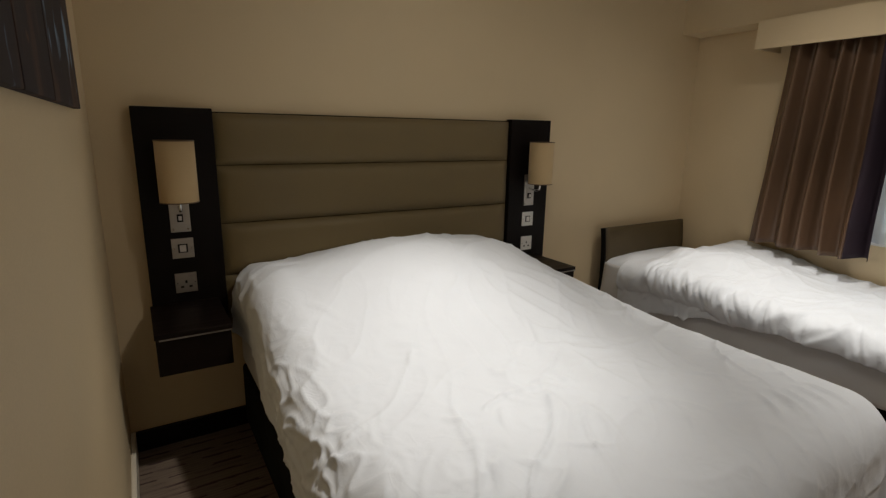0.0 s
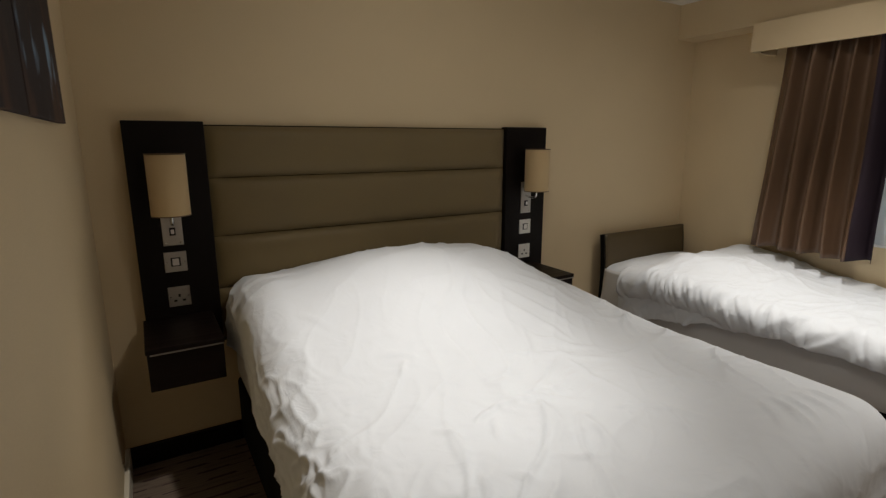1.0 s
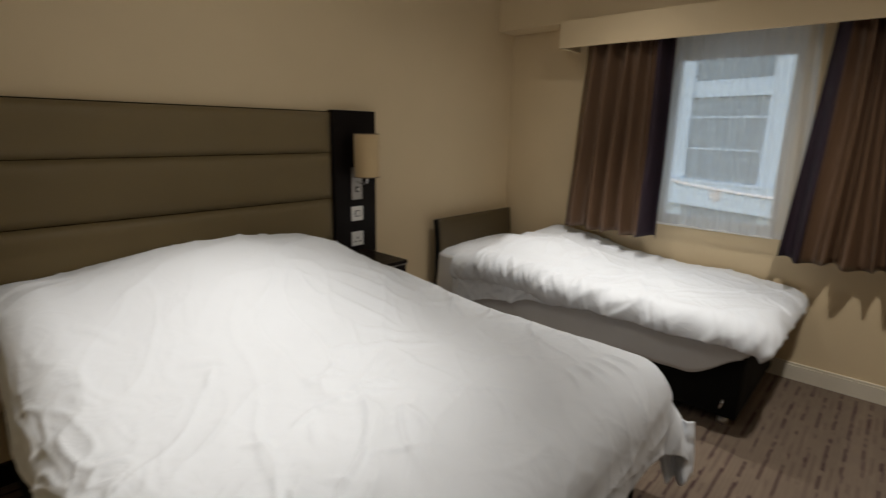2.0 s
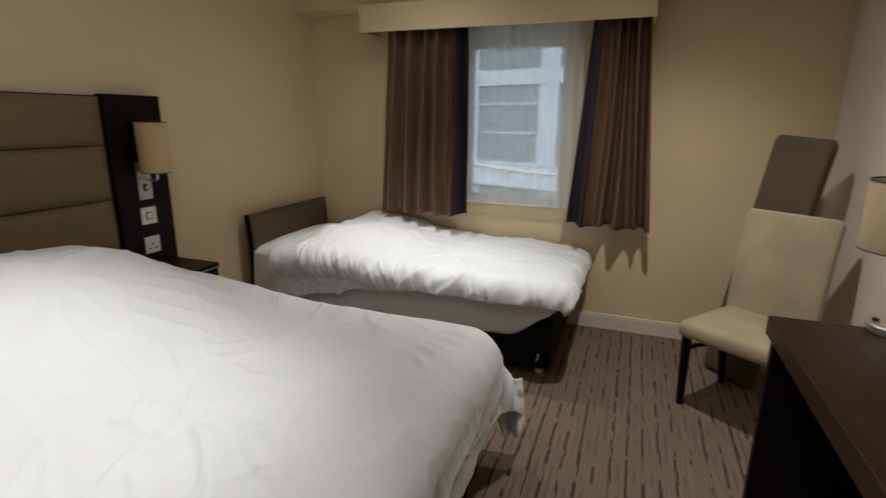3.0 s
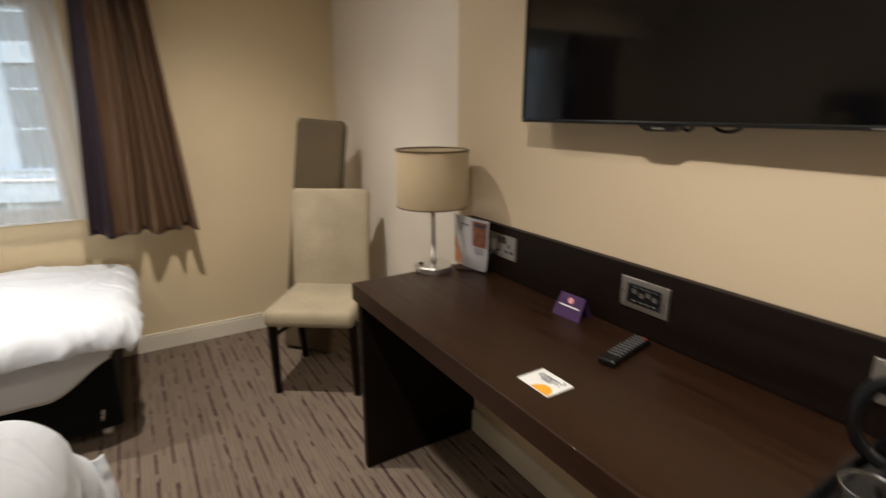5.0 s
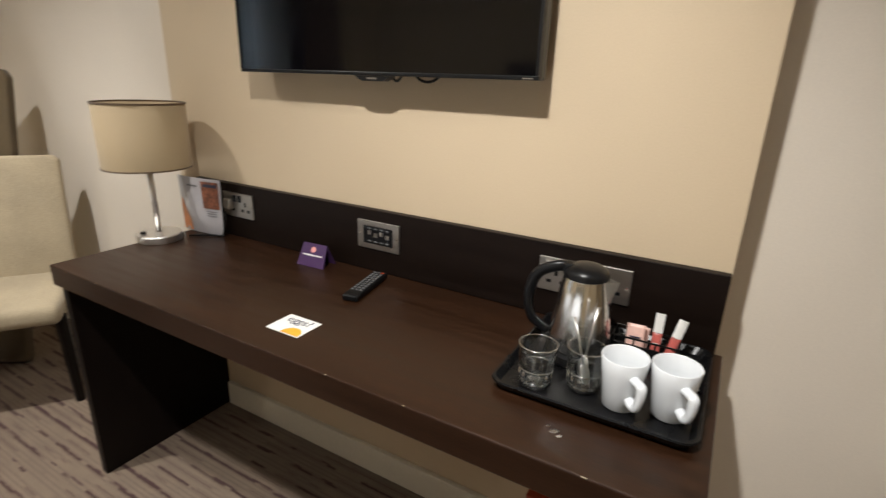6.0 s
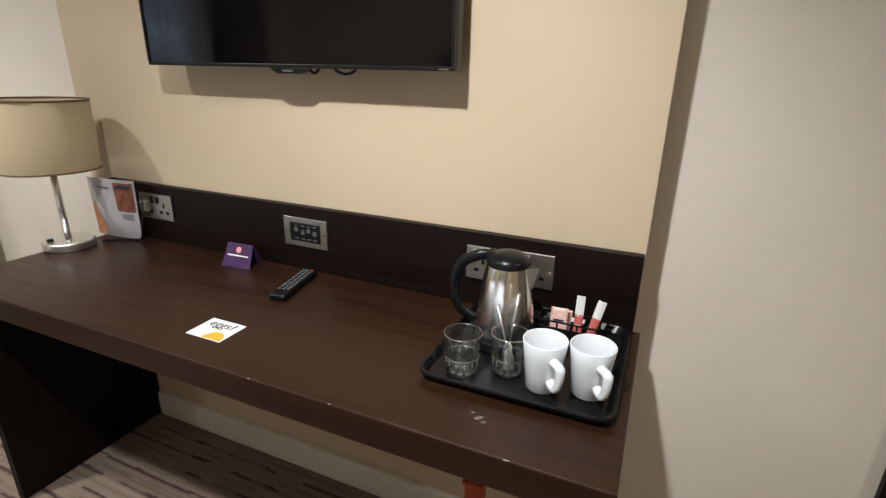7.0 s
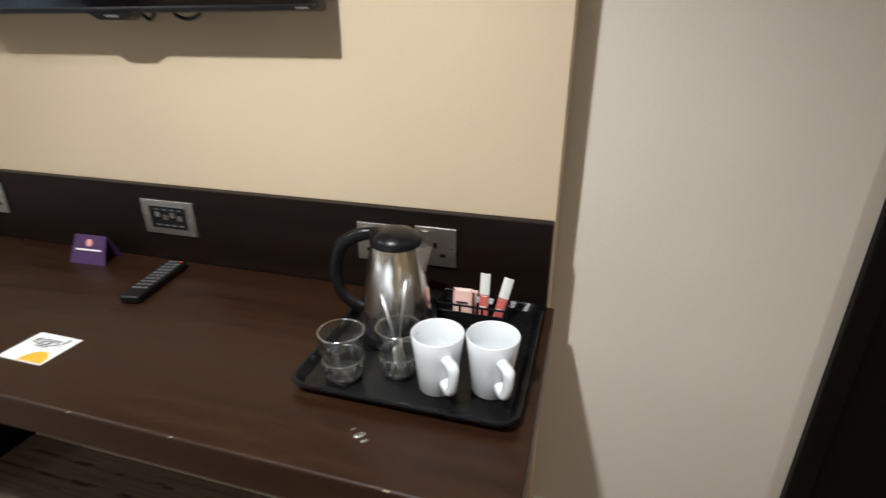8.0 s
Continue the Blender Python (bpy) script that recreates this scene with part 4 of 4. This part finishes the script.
for cx_, cw_ in ((3.62, 0.003), (2.81, 0.004), (2.63, 0.004), (2.31, 0.009)):
    part("edge_chip", boxed(cx_, cx_ + cw_, 1.2140, 1.2154, 0.7490, 0.7504), M_CHAIR, desk, "pale chip in the edge")
wall_plate(3.644, 0.866, M_PLATE, "double", y=0.7245, w=0.146, facing=1, tone="satin steel")
wall_plate(3.052, 0.863, M_PLATE, "media", y=0.7245, w=0.146, facing=1, tone="satin steel")
wall_plate(2.527, 0.862, M_PLATE, "socket", y=0.7245, w=0.086, facing=1, tone="satin steel")
wall_plate(2.40, 0.866, M_PLATE, "socket", y=0.7245, w=0.086, facing=1, tone="satin steel")

# plugs in the far desk socket
plug = thing("plug", (3.677, 0.74, 0.86), "small grey plug pushed into the desk socket", "plug")
part("body", boxed(3.662, 3.694, 0.7312, 0.752, 0.85, 0.888, bevel=0.006), M_PLATE, plug)
part("flex", tube(spline([(3.674, 0.757, 0.847), (3.677, 0.765, 0.80), (3.70, 0.76, 0.757), (3.74, 0.775, 0.754), (3.80, 0.82, 0.754)], 6), 0.003, 6), M_PLASTIC_K, plug, smooth=True)

# desk lamp
lamp = thing("table_lamp", (3.858, 0.895, 0.75), "steel table lamp with a parchment drum shade", "table lamp")
part("base", lathe([(0, 0.001), (0.07, 0.001), (0.071, 0.006), (0.071, 0.022), (0.068, 0.026), (0, 0.028)], (3.845, 0.895, 0.75), 48), M_STEEL, lamp, smooth=False)
part("stem", tube([(3.845, 0.895, 0.777), (3.852, 0.893, 0.9), (3.86, 0.89, 1.06)], 0.009, 16), M_STEEL, lamp, smooth=True)
part("dimmer_knob", lathe([(0, 0), (0.009, 0), (0.009, 0.006), (0, 0.007)], (3.86, 0.94, 0.778), 16), M_PLASTIC_K, lamp)
sh2 = part("shade", lathe([(0.131, 0.0), (0.131, 0.205), (0.128, 0.205), (0.128, 0.0), (0.131, 0.0)], (3.86, 0.89, 0.993), 64), M_SHADE, lamp, smooth=True)
for h in (0.993, 1.193):
    part("trim_ring", lathe([(0.1325, 0), (0.1325, 0.005), (0.1275, 0.005), (0.1275, 0), (0.1325, 0)], (3.86, 0.89, h), 64), M_SHADE_HEM, sh2, "dark bound edge")
part("lamp_holder", lathe([(0, 0), (0.015, 0), (0.015, 0.05), (0.028, 0.07), (0.03, 0.11), (0, 0.13)], (3.86, 0.89, 1.05), 20), M_PLASTIC_W, lamp, smooth=True)
part("spider", boxed(3.732, 3.988, 0.887, 0.893, 1.165, 1.168), M_STEEL, lamp)

# television
tv = thing("television", (3.016, 0.76, 1.55), "black flat-screen television switched off on the wall", "television")
TX0, TX1, TZ0, TZ1 = 2.590, 3.492, 1.297, 1.81
part("casing", boxed(TX0, TX1, 0.775, 0.815, TZ0, TZ1, bevel=0.006), M_PLASTIC_K, tv)
part("bezel", (lambda b: (box(b, TX0, TX1, 0.8152, 0.822, TZ0, TZ0 + 0.009, bevel=0.002), box(b, TX0, TX1, 0.8152, 0.822, TZ1 - 0.007, TZ1, bevel=0.002), box(b, TX0, TX0 + 0.007, 0.8152, 0.822, TZ0 + 0.009, TZ1 - 0.007), box(b, TX1 - 0.007, TX1, 0.8152, 0.822, TZ0 + 0.009, TZ1 - 0.007), b)[-1])(bmesh.new()), M_PLASTIC_K, tv)
part("screen", boxed(TX0 + 0.007, TX1 - 0.007, 0.8152, 0.819, TZ0 + 0.009, TZ1 - 0.007), M_SCREEN, tv)
pod = bmesh.new()
pod_row = [(3.075, 0.0), (3.062, -0.008), (3.05, -0.0125), (2.99, -0.0125), (2.978, -0.008), (2.965, 0.0)]
pod_rings = [[pod.verts.new((px_, py_, TZ0 - 0.0005 + pz_)) for px_, pz_ in pod_row] for py_ in (0.795, 0.8215)]
pod.faces.new(pod_rings[0])
pod.faces.new(pod_rings[1])
for k in range(len(pod_row)):
    k2 = (k + 1) % len(pod_row)
    pod.faces.new((pod_rings[0][k], pod_rings[0][k2], pod_rings[1][k2], pod_rings[1][k]))
part("sensor_pod", pod, M_PLASTIC_K, tv)
part("logo_bar", boxed(3.005, 3.035, 0.8217, 0.8222, TZ0 - 0.0085, TZ0 - 0.0045), M_PLATE, tv)
part("status_strip", boxed(2.602, 2.625, 0.8222, 0.8226, TZ0 + 0.002, TZ0 + 0.0045), M_PLATE, tv)
part("wall_bracket", boxed(2.85, 3.18, XP + 0.031, 0.774, 1.42, 1.66, bevel=0.004), M_BLACK, tv)
part("rear_hump", boxed(2.72, 3.31, 0.745, 0.7748, 1.33, 1.65, bevel=0.01), M_PLASTIC_K, tv)
for a, b in ((2.85, 2.925), (2.955, 3.0)):
    part("cable", tube(spline([(a, 0.77, 1.32), (a + 0.01, 0.775, 1.295), ((a + b) / 2, 0.775, 1.286), (b - 0.01, 0.775, 1.295), (b, 0.77, 1.32)], 6), 0.0035, 8), M_PLASTIC_K, tv, smooth=True)

tv.location.y -= 0.03

# picture on the side wall
art = thing("wall_picture", (XW, 2.75, 1.42), "dark plum canvas picture in three panels with blue patches", "picture")
for k, (ya, yb) in enumerate(((2.08, 2.445), (2.455, 2.77), (2.78, 3.34))):
    part("canvas", boxed(XW + 0.001, XW + 0.02, ya, yb, 1.42, 2.05, bevel=0.002), picture_material(k + 1), art)

# ---------------- things on the desk ----------------
card = thing("coaster_card", (3.008, 1.102, 0.75), "square white card with eggs? and an orange yolk", "card")
part("board", boxed(2.96, 3.057, 1.064, 1.142, 0.7504, 0.752, bevel=0.0006), M_PAPER, card)
bm = bmesh.new()
arc = [(2.988 + 0.026 * math.cos(a), 1.1405 - 0.03 * math.sin(a), 0.7524) for a in np.linspace(0, math.pi, 20)]
bm.faces.new([bm.verts.new(p) for p in arc])
part("yolk", bm, M_ORANGE, card, "orange half disc")
fc = bpy.data.curves.new("lettering", "FONT")
fc.body, fc.size, fc.align_x, fc.align_y, fc.extrude = "eggs?", 0.034, "CENTER", "CENTER", 0.0002
txt = new("lettering", fc)
fc.materials.append(M_INK)
txt.parent = card
txt.location, txt.rotation_euler = (0.0, -0.018, 0.0026), (0, 0, radians(180))

rc = thing("remote_control", (3.0, 0.845, 0.75), "black television remote control with rows of pale buttons", "remote control")
RM = Matrix.Translation((3.008, 0.842, 0.7505)) @ Matrix.Rotation(radians(11), 4, "Z")
part("body", boxed(-0.022, 0.022, -0.092, 0.092, 0, 0.018, bevel=0.006, seg=3, m=RM), M_PLASTIC_K, rc)
for r_ in range(10):
    for c_ in (-0.012, 0, 0.012):
        y_ = -0.078 + r_ * 0.0145
        part("button", boxed(c_ - 0.0034, c_ + 0.0034, y_ - 0.0023, y_ + 0.0023, 0.018, 0.0198, m=RM), M_RED if (r_ == 0 and c_ < 0) else M_BUTTON, rc)

tent = thing("tent_card", (3.26, 0.77, 0.75), "small purple folded tent card with a pink roundel", "tent card")
TM = Matrix.Translation((3.252, 0.774, 0.7505)) @ Matrix.Rotation(radians(3), 4, "Z")
bm = bmesh.new()
p_ = [bm.verts.new(TM @ Vector(c)) for c in ((-0.050, 0.03, 0), (0.050, 0.03, 0), (0.044, 0.0, 0.064), (-0.044, 0.0, 0.064), (-0.050, -0.03, 0), (0.050, -0.03, 0))]
bm.faces.new((p_[0], p_[1], p_[2], p_[3]))
bm.faces.new((p_[3], p_[2], p_[5], p_[4]))
bmesh.ops.recalc_face_normals(bm, faces=bm.faces)
bmesh.ops.solidify(bm, geom=bm.faces[:], thickness=0.001)
part("card", bm, M_PURPLE, tent)
TF = TM @ Matrix.Translation((0, 0.0305, 0)) @ Matrix.Rotation(radians(25.1), 4, "X")
bm = bmesh.new()
bm.faces.new([bm.verts.new(TF @ Vector((0.009 * math.cos(a), 0.001, 0.052 + 0.009 * math.sin(a)))) for a in np.linspace(0, 2 * math.pi, 24, endpoint=False)])
part("roundel", bm, M_PINKDOT, tent)
part("caption_bar", boxed(-0.036, 0.036, 0.0005, 0.0012, 0.033, 0.037, m=TF), M_PAPER, tent)

bro = thing("brochure", (3.79, 0.77, 0.75), "folded glossy menu leaflet standing open against the backboard", "leaflet")


def leaf_point(pa, pb, u, v, lift=0.0):
    """A point of a standing leaf; pa and pb hold the x, y of its foot and of its top at each side."""
    foot = Vector((*pa[:2], 0.751)).lerp(Vector((*pb[:2], 0.751)), u)
    head = Vector((*pa[2:], 0.955)).lerp(Vector((*pb[2:], 0.955)), u)
    return foot.lerp(head, v) + Vector((0, 0.004 * math.sin(u * 3.1) + lift, 0))


def leaf(name, pa, pb, mat, parent, u0=0.0, u1=1.0, v0=0.0, v1=1.0, lift=0.0, label="", thick=0.0012):
    bm = sheet(lambda u, v: leaf_point(pa, pb, u0 + (u1 - u0) * u, v0 + (v1 - v0) * v, lift), 8, 8, thick)
    return part(name, bm, mat, parent, label)


FP, FQ, FR = (3.705, 0.752, 3.665, 0.776), (3.842, 0.766, 3.828, 0.795), (3.905, 0.760, 3.875, 0.785)
front = leaf("front_page", FP, FQ, M_LEAFLET, bro, label="pale lilac printed page")
leaf("photo", FP, FQ, M_FOOD, front, 0.04, 0.50, 0.48, 0.95, 0.002, "printed food photo", 0.0004)
leaf("photo_header", FP, FQ, M_INK, front, 0.08, 0.44, 0.86, 0.91, 0.003, "dark strip over the photo", 0.0004)
leaf("heading_bar", FP, FQ, M_BUTTON, front, 0.62, 0.92, 0.84, 0.87, 0.002, "", 0.0004)
for q_ in (0.42, 0.38, 0.34):
    leaf("caption_bar", FP, FQ, M_BUTTON, front, 0.12, 0.42, q_, q_ + 0.012, 0.002, "", 0.0004)
side = leaf("side_page", FQ, FR, M_GREYPAPER, bro, label="grey outer page turned back")
bm = bmesh.new()
bm.faces.new([bm.verts.new(leaf_point(FQ, FR, a, b, 0.0025)) for a, b in ((0.02, 0.02), (0.85, 0.02), (0.80, 0.45), (0.60, 0.62), (0.30, 0.40), (0.05, 0.22))])
part("print_swoosh", bm, M_PEACH, side, "peach printed curve")

# ---------------- hospitality tray ----------------
tray = thing("serving_tray", (2.353, 0.91, 0.75), "black plastic hospitality tray with a raised rim", "tray")
bm = boxed(2.190, 2.518, 0.745, 1.072, 0.7505, 0.758, bevel=0.002)
part("base", bm, M_TRAY, tray)


def rim_loop(inset, z):
    x0, x1, y0, y1, r = 2.175 + inset, 2.533 - inset, 0.73 + inset, 1.087 - inset, 0.03 - inset * 0.5
    out = []
    for cx, cy, a0 in ((x1 - r, y1 - r, 0), (x0 + r, y1 - r, 90), (x0 + r, y0 + r, 180), (x1 - r, y0 + r, 270)):
        for k in range(7):
            a = radians(a0 + 15 * k)
            out.append(Vector((cx + r * math.cos(a), cy + r * math.sin(a), z)))
    return out


bm = bmesh.new()
loops = [[bm.verts.new(p) for p in rim_loop(i, z)] for i, z in ((0.012, 0.7506), (0.0, 0.768), (0.001, 0.7715), (0.006, 0.7715), (0.016, 0.7585))]
for a, b in zip(loops, loops[1:]):
    for k in range(len(a)):
        bm.faces.new((a[k], a[(k + 1) % len(a)], b[(k + 1) % len(a)], b[k]))
part("rim", bm, M_TRAY, tray, smooth=False)

TZ = 0.7585
ket = thing("kettle", (2.428, 0.885, TZ), "brushed steel electric kettle with a black lid and handle", "kettle")
KX, KY = 2.421, 0.888
part("power_base", lathe([(0, 0), (0.064, 0), (0.066, 0.004), (0.064, 0.018), (0.058, 0.022), (0, 0.022)], (KX, KY, TZ), 40), M_PLASTIC_K, ket, smooth=False)
M_KETTLE = material("polished_steel", (0.80, 0.79, 0.77), 0.2, 1.0, vary=0.08, scale=8, fine=60, bump=0.06, stretch=(30, 30, 1), depth=0.0003)
part("body", lathe([(0, 0.023), (0.058, 0.023), (0.0605, 0.03), (0.0595, 0.06), (0.056, 0.10), (0.050, 0.14), (0.0435, 0.174), (0.042, 0.178), (0, 0.178)], (KX, KY, TZ), 56), M_KETTLE, ket, smooth=True)
part("lid", lathe([(0.044, 0.176), (0.0445, 0.183), (0.040, 0.191), (0.030, 0.198), (0.014, 0.2025), (0, 0.2035)], (KX, KY, TZ), 40), M_PLASTIC_K, ket, smooth=True)
part("handle", tube(spline([(KX + 0.03, KY, TZ + 0.19), (KX + 0.06, KY + 0.01, TZ + 0.188), (KX + 0.095, KY + 0.015, TZ + 0.165), (KX + 0.108, KY + 0.018, TZ + 0.115), (KX + 0.098, KY + 0.016, TZ + 0.07), (KX + 0.062, KY + 0.01, TZ + 0.045)], 7), [0.012] * 36, 12, flat=0.8), M_PLASTIC_K, ket, smooth=True)
sp = bmesh.new()
v_ = [sp.verts.new(Vector((KX, KY, TZ)) + Vector(c)) for c in ((-0.037, -0.018, 0.176), (-0.037, 0.018, 0.176), (-0.064, 0.0, 0.176), (-0.047, -0.014, 0.13), (-0.047, 0.014, 0.13), (-0.051, 0, 0.125))]
for f_ in ((0, 2, 5, 3), (2, 1, 4, 5), (3, 5, 4)):
    sp.faces.new([v_[i] for i in f_])
bmesh.ops.solidify(sp, geom=sp.faces[:], thickness=0.001)
part("spout", sp, M_STEEL, ket)
part("hinge_cap", boxed(KX + 0.02, KX + 0.045, KY - 0.012, KY + 0.016, TZ + 0.178, TZ + 0.2, bevel=0.005), M_PLASTIC_K, ket)


def tumbler(x, y):
    g = thing("glass_tumbler", (x, y, TZ), "clear stacking glass tumbler with a stepped thick base", "glass", "tumblers on the tray")
    prof = [(0, 0.0), (0.025, 0.0), (0.0285, 0.003), (0.0305, 0.034), (0.0325, 0.038), (0.0352, 0.083), (0.0343, 0.084), (0.0333, 0.083), (0.0308, 0.041), (0.028, 0.034), (0.026, 0.012), (0, 0.011)]
    part("vessel", lathe(prof, (x, y, TZ), 56), M_GLASS, g, smooth=True)
    part("rim", lathe([(0.0348 + 0.0012 * math.cos(t_), 0.0835 + 0.0012 * math.sin(t_)) for t_ in np.linspace(0, 2 * math.pi, 9)], (x, y, TZ), 56), M_GLASS_EDGE, g, smooth=True)
    part("step_ring", lathe([(0.0316 + 0.0014 * math.cos(t_), 0.0372 + 0.0014 * math.sin(t_)) for t_ in np.linspace(0, 2 * math.pi, 9)], (x, y, TZ), 56), M_GLASS_EDGE, g, smooth=True)
    part("thick_foot", lathe([(0, 0.001), (0.0255, 0.001), (0.0272, 0.004), (0.0268, 0.012), (0, 0.0105)], (x, y, TZ), 40), M_GLASS_EDGE, g, smooth=True)
    for k in range(12):
        a = 2 * math.pi * k / 12
        part("flute", tube([(x + 0.0288 * math.cos(a), y + 0.0288 * math.sin(a), TZ + 0.006), (x + 0.0302 * math.cos(a), y + 0.0302 * math.sin(a), TZ + 0.033)], 0.0018, 6), M_GLASS_EDGE, g, smooth=True)


tumbler(2.458, 1.034)
tumbler(2.378, 0.998)


def teaspoon(foot, head, label):
    A, B = Vector(foot), Vector(head)
    s = thing("teaspoon", foot, label, "spoon", "teaspoons in the tumbler")
    part("stem", tube([A.lerp(B, 0.25), A.lerp(B, 0.6), B], [0.0024, 0.0028, 0.0045], 8, flat=0.6), M_STEEL, s, smooth=True)
    bm = bmesh.new()
    bmesh.ops.create_uvsphere(bm, u_segments=20, v_segments=10, radius=1)
    d = (B - A).normalized()
    rot = d.to_track_quat("Z", "Y").to_matrix().to_4x4()
    bmesh.ops.transform(bm, matrix=Matrix.Translation(A.lerp(B, 0.15)) @ rot @ Matrix.Diagonal((0.011, 0.003, 0.02, 1)), verts=bm.verts)
    part("bowl", bm, M_STEEL, s, smooth=True)


teaspoon((2.368, 1.010, TZ + 0.016), (2.411, 0.982, TZ + 0.128), "steel teaspoon standing in a glass")
teaspoon((2.386, 0.992, TZ + 0.016), (2.374, 0.966, TZ + 0.15), "steel teaspoon leaning back in a glass")


def mug(x, y, turn):
    g = thing("mug", (x, y, TZ), "tall white tapered ceramic mug", "mug", "mugs on the tray")
    prof = [(0, 0.0), (0.027, 0.0), (0.0295, 0.003), (0.0365, 0.068), (0.0400, 0.096), (0.039, 0.0975), (0.0375, 0.096), (0.034, 0.068), (0.0268, 0.008), (0, 0.006)]
    part("bowl", lathe(prof, (x, y, TZ), 56), M_CERAMIC, g, smooth=True)
    d = Vector((math.cos(radians(turn)), math.sin(radians(turn)), 0))
    o = Vector((x, y, TZ))
    path = [o + d * r_ + Vector((0, 0, h_)) for r_, h_ in ((0.033, 0.071), (0.048, 0.073), (0.060, 0.073), (0.0625, 0.066), (0.060, 0.046), (0.054, 0.030), (0.044, 0.026), (0.029, 0.030))]
    part("handle", tube(spline(path, 5), 0.0072, 10, flat=1.2), M_CERAMIC, g, smooth=True)


mug(2.309, 1.016, 127)
mug(2.229, 1.000, 122)

cad = thing("sachet_caddy", (2.30, 0.80, TZ), "black wire caddy for drink sachets", "caddy")
part("floor_plate", boxed(2.238, 2.365, 0.775, 0.83, TZ, TZ + 0.003), M_PLASTIC_K, cad)
part("front_panel", boxed(2.238, 2.365, 0.8285, 0.8315, TZ + 0.003, TZ + 0.026), M_PLASTIC_K, cad)
for zz in (0.018, 0.04):
    part("wire", tube([(2.238, 0.775, TZ + zz), (2.365, 0.775, TZ + zz), (2.365, 0.83, TZ + zz), (2.238, 0.83, TZ + zz), (2.238, 0.775, TZ + zz)], 0.0022, 6), M_PLASTIC_K, cad)
for wx in (2.238, 2.28, 2.322, 2.365):
    for wy in (0.775, 0.83):
        part("post", tube([(wx, wy, TZ), (wx, wy, TZ + 0.04)], 0.0022, 6), M_PLASTIC_K, cad)


def sachet(x, w, h, lean, mat, label, tip=None, y=0.81, z=TZ + 0.006):
    s = thing("sachet", (x, y, z), label, "sachet", "drink sachets")
    m = Matrix.Translation((x, y, z)) @ Matrix.Rotation(radians(lean), 4, "Y") @ Matrix.Rotation(radians(8), 4, "X")
    split = h if tip is None else h * 0.55
    bm = sheet(lambda u, v: m @ Vector(((u - 0.5) * w, 0.003 * math.sin(math.pi * u) * math.sin(math.pi * v), v * split)), 6, 8, 0.004)
    part("packet", bm, mat, s, smooth=True)
    if tip is not None:
        bm = sheet(lambda u, v: m @ Vector(((u - 0.5) * w, 0.003 * math.sin(math.pi * u), split + v * (h - split))), 6, 6, 0.004)
        part("packet_end", bm, tip, s, "pale pink foil end")
    part("caption_bar", boxed(-w * 0.3, w * 0.3, 0.0046, 0.0052, split * 0.5, split * 0.56, m=m), M_INK if tip is None else M_PAPER, s)


sachet(2.322, 0.037, 0.056, 2, M_SACHET, "pale pink sweetener sachet in the caddy")
sachet(2.282, 0.018, 0.090, 0, M_STICK, "red and white stick sachet in the caddy", M_PAPER)
sachet(2.256, 0.018, 0.088, -12, M_STICK, "red and white stick sachet tilted in the caddy", M_PAPER)
sachet(2.318, 0.036, 0.048, -3, M_SACHET, "pink sweetener sachet behind another", y=0.795)

# spilled water on the desk
for k, (wx, wy, wr) in enumerate(((2.385, 1.138, 0.007), (2.374, 1.146, 0.0045), (2.398, 1.130, 0.003))):
    drop = thing("water_drop", (wx, wy, 0.75), "clear water drop spilled on the desk", "water drop", "spilled drops")
    bm = lathe([(wr, 0.0003), (wr * 0.9, 0.0012), (wr * 0.5, 0.002), (0, 0.0023)], (wx, wy, 0.75), 20)
    for q in bm.verts:
        q.co.x += 0.4 * (q.co.y - wy) + 0.3 * wr * nz(q.co.x * 90, q.co.y * 90, k)
    part("bead", bm, M_GLASS_EDGE, drop, smooth=True)

# downlight fittings
for dx, dy, aim, spill, beam, wide in DOWN:
    tilt = (1.3, 1.6) if dy > 2.4 and dx < 3 else (0, 0)  # tilt of the fill over the double bed; the fitting itself stays level
    # the ring in the passage belongs to the added fill lamp
    f = thing("downlight", (dx, dy, CEIL), "recessed ceiling downlight with a white ring", "downlight", "ceiling downlights")
    part("ring", lathe([(0.036, -0.001), (0.044, -0.001), (0.046, -0.004), (0.038, -0.007), (0.036, -0.001)], (dx, dy, CEIL), 32), M_UPVC, f, smooth=True)
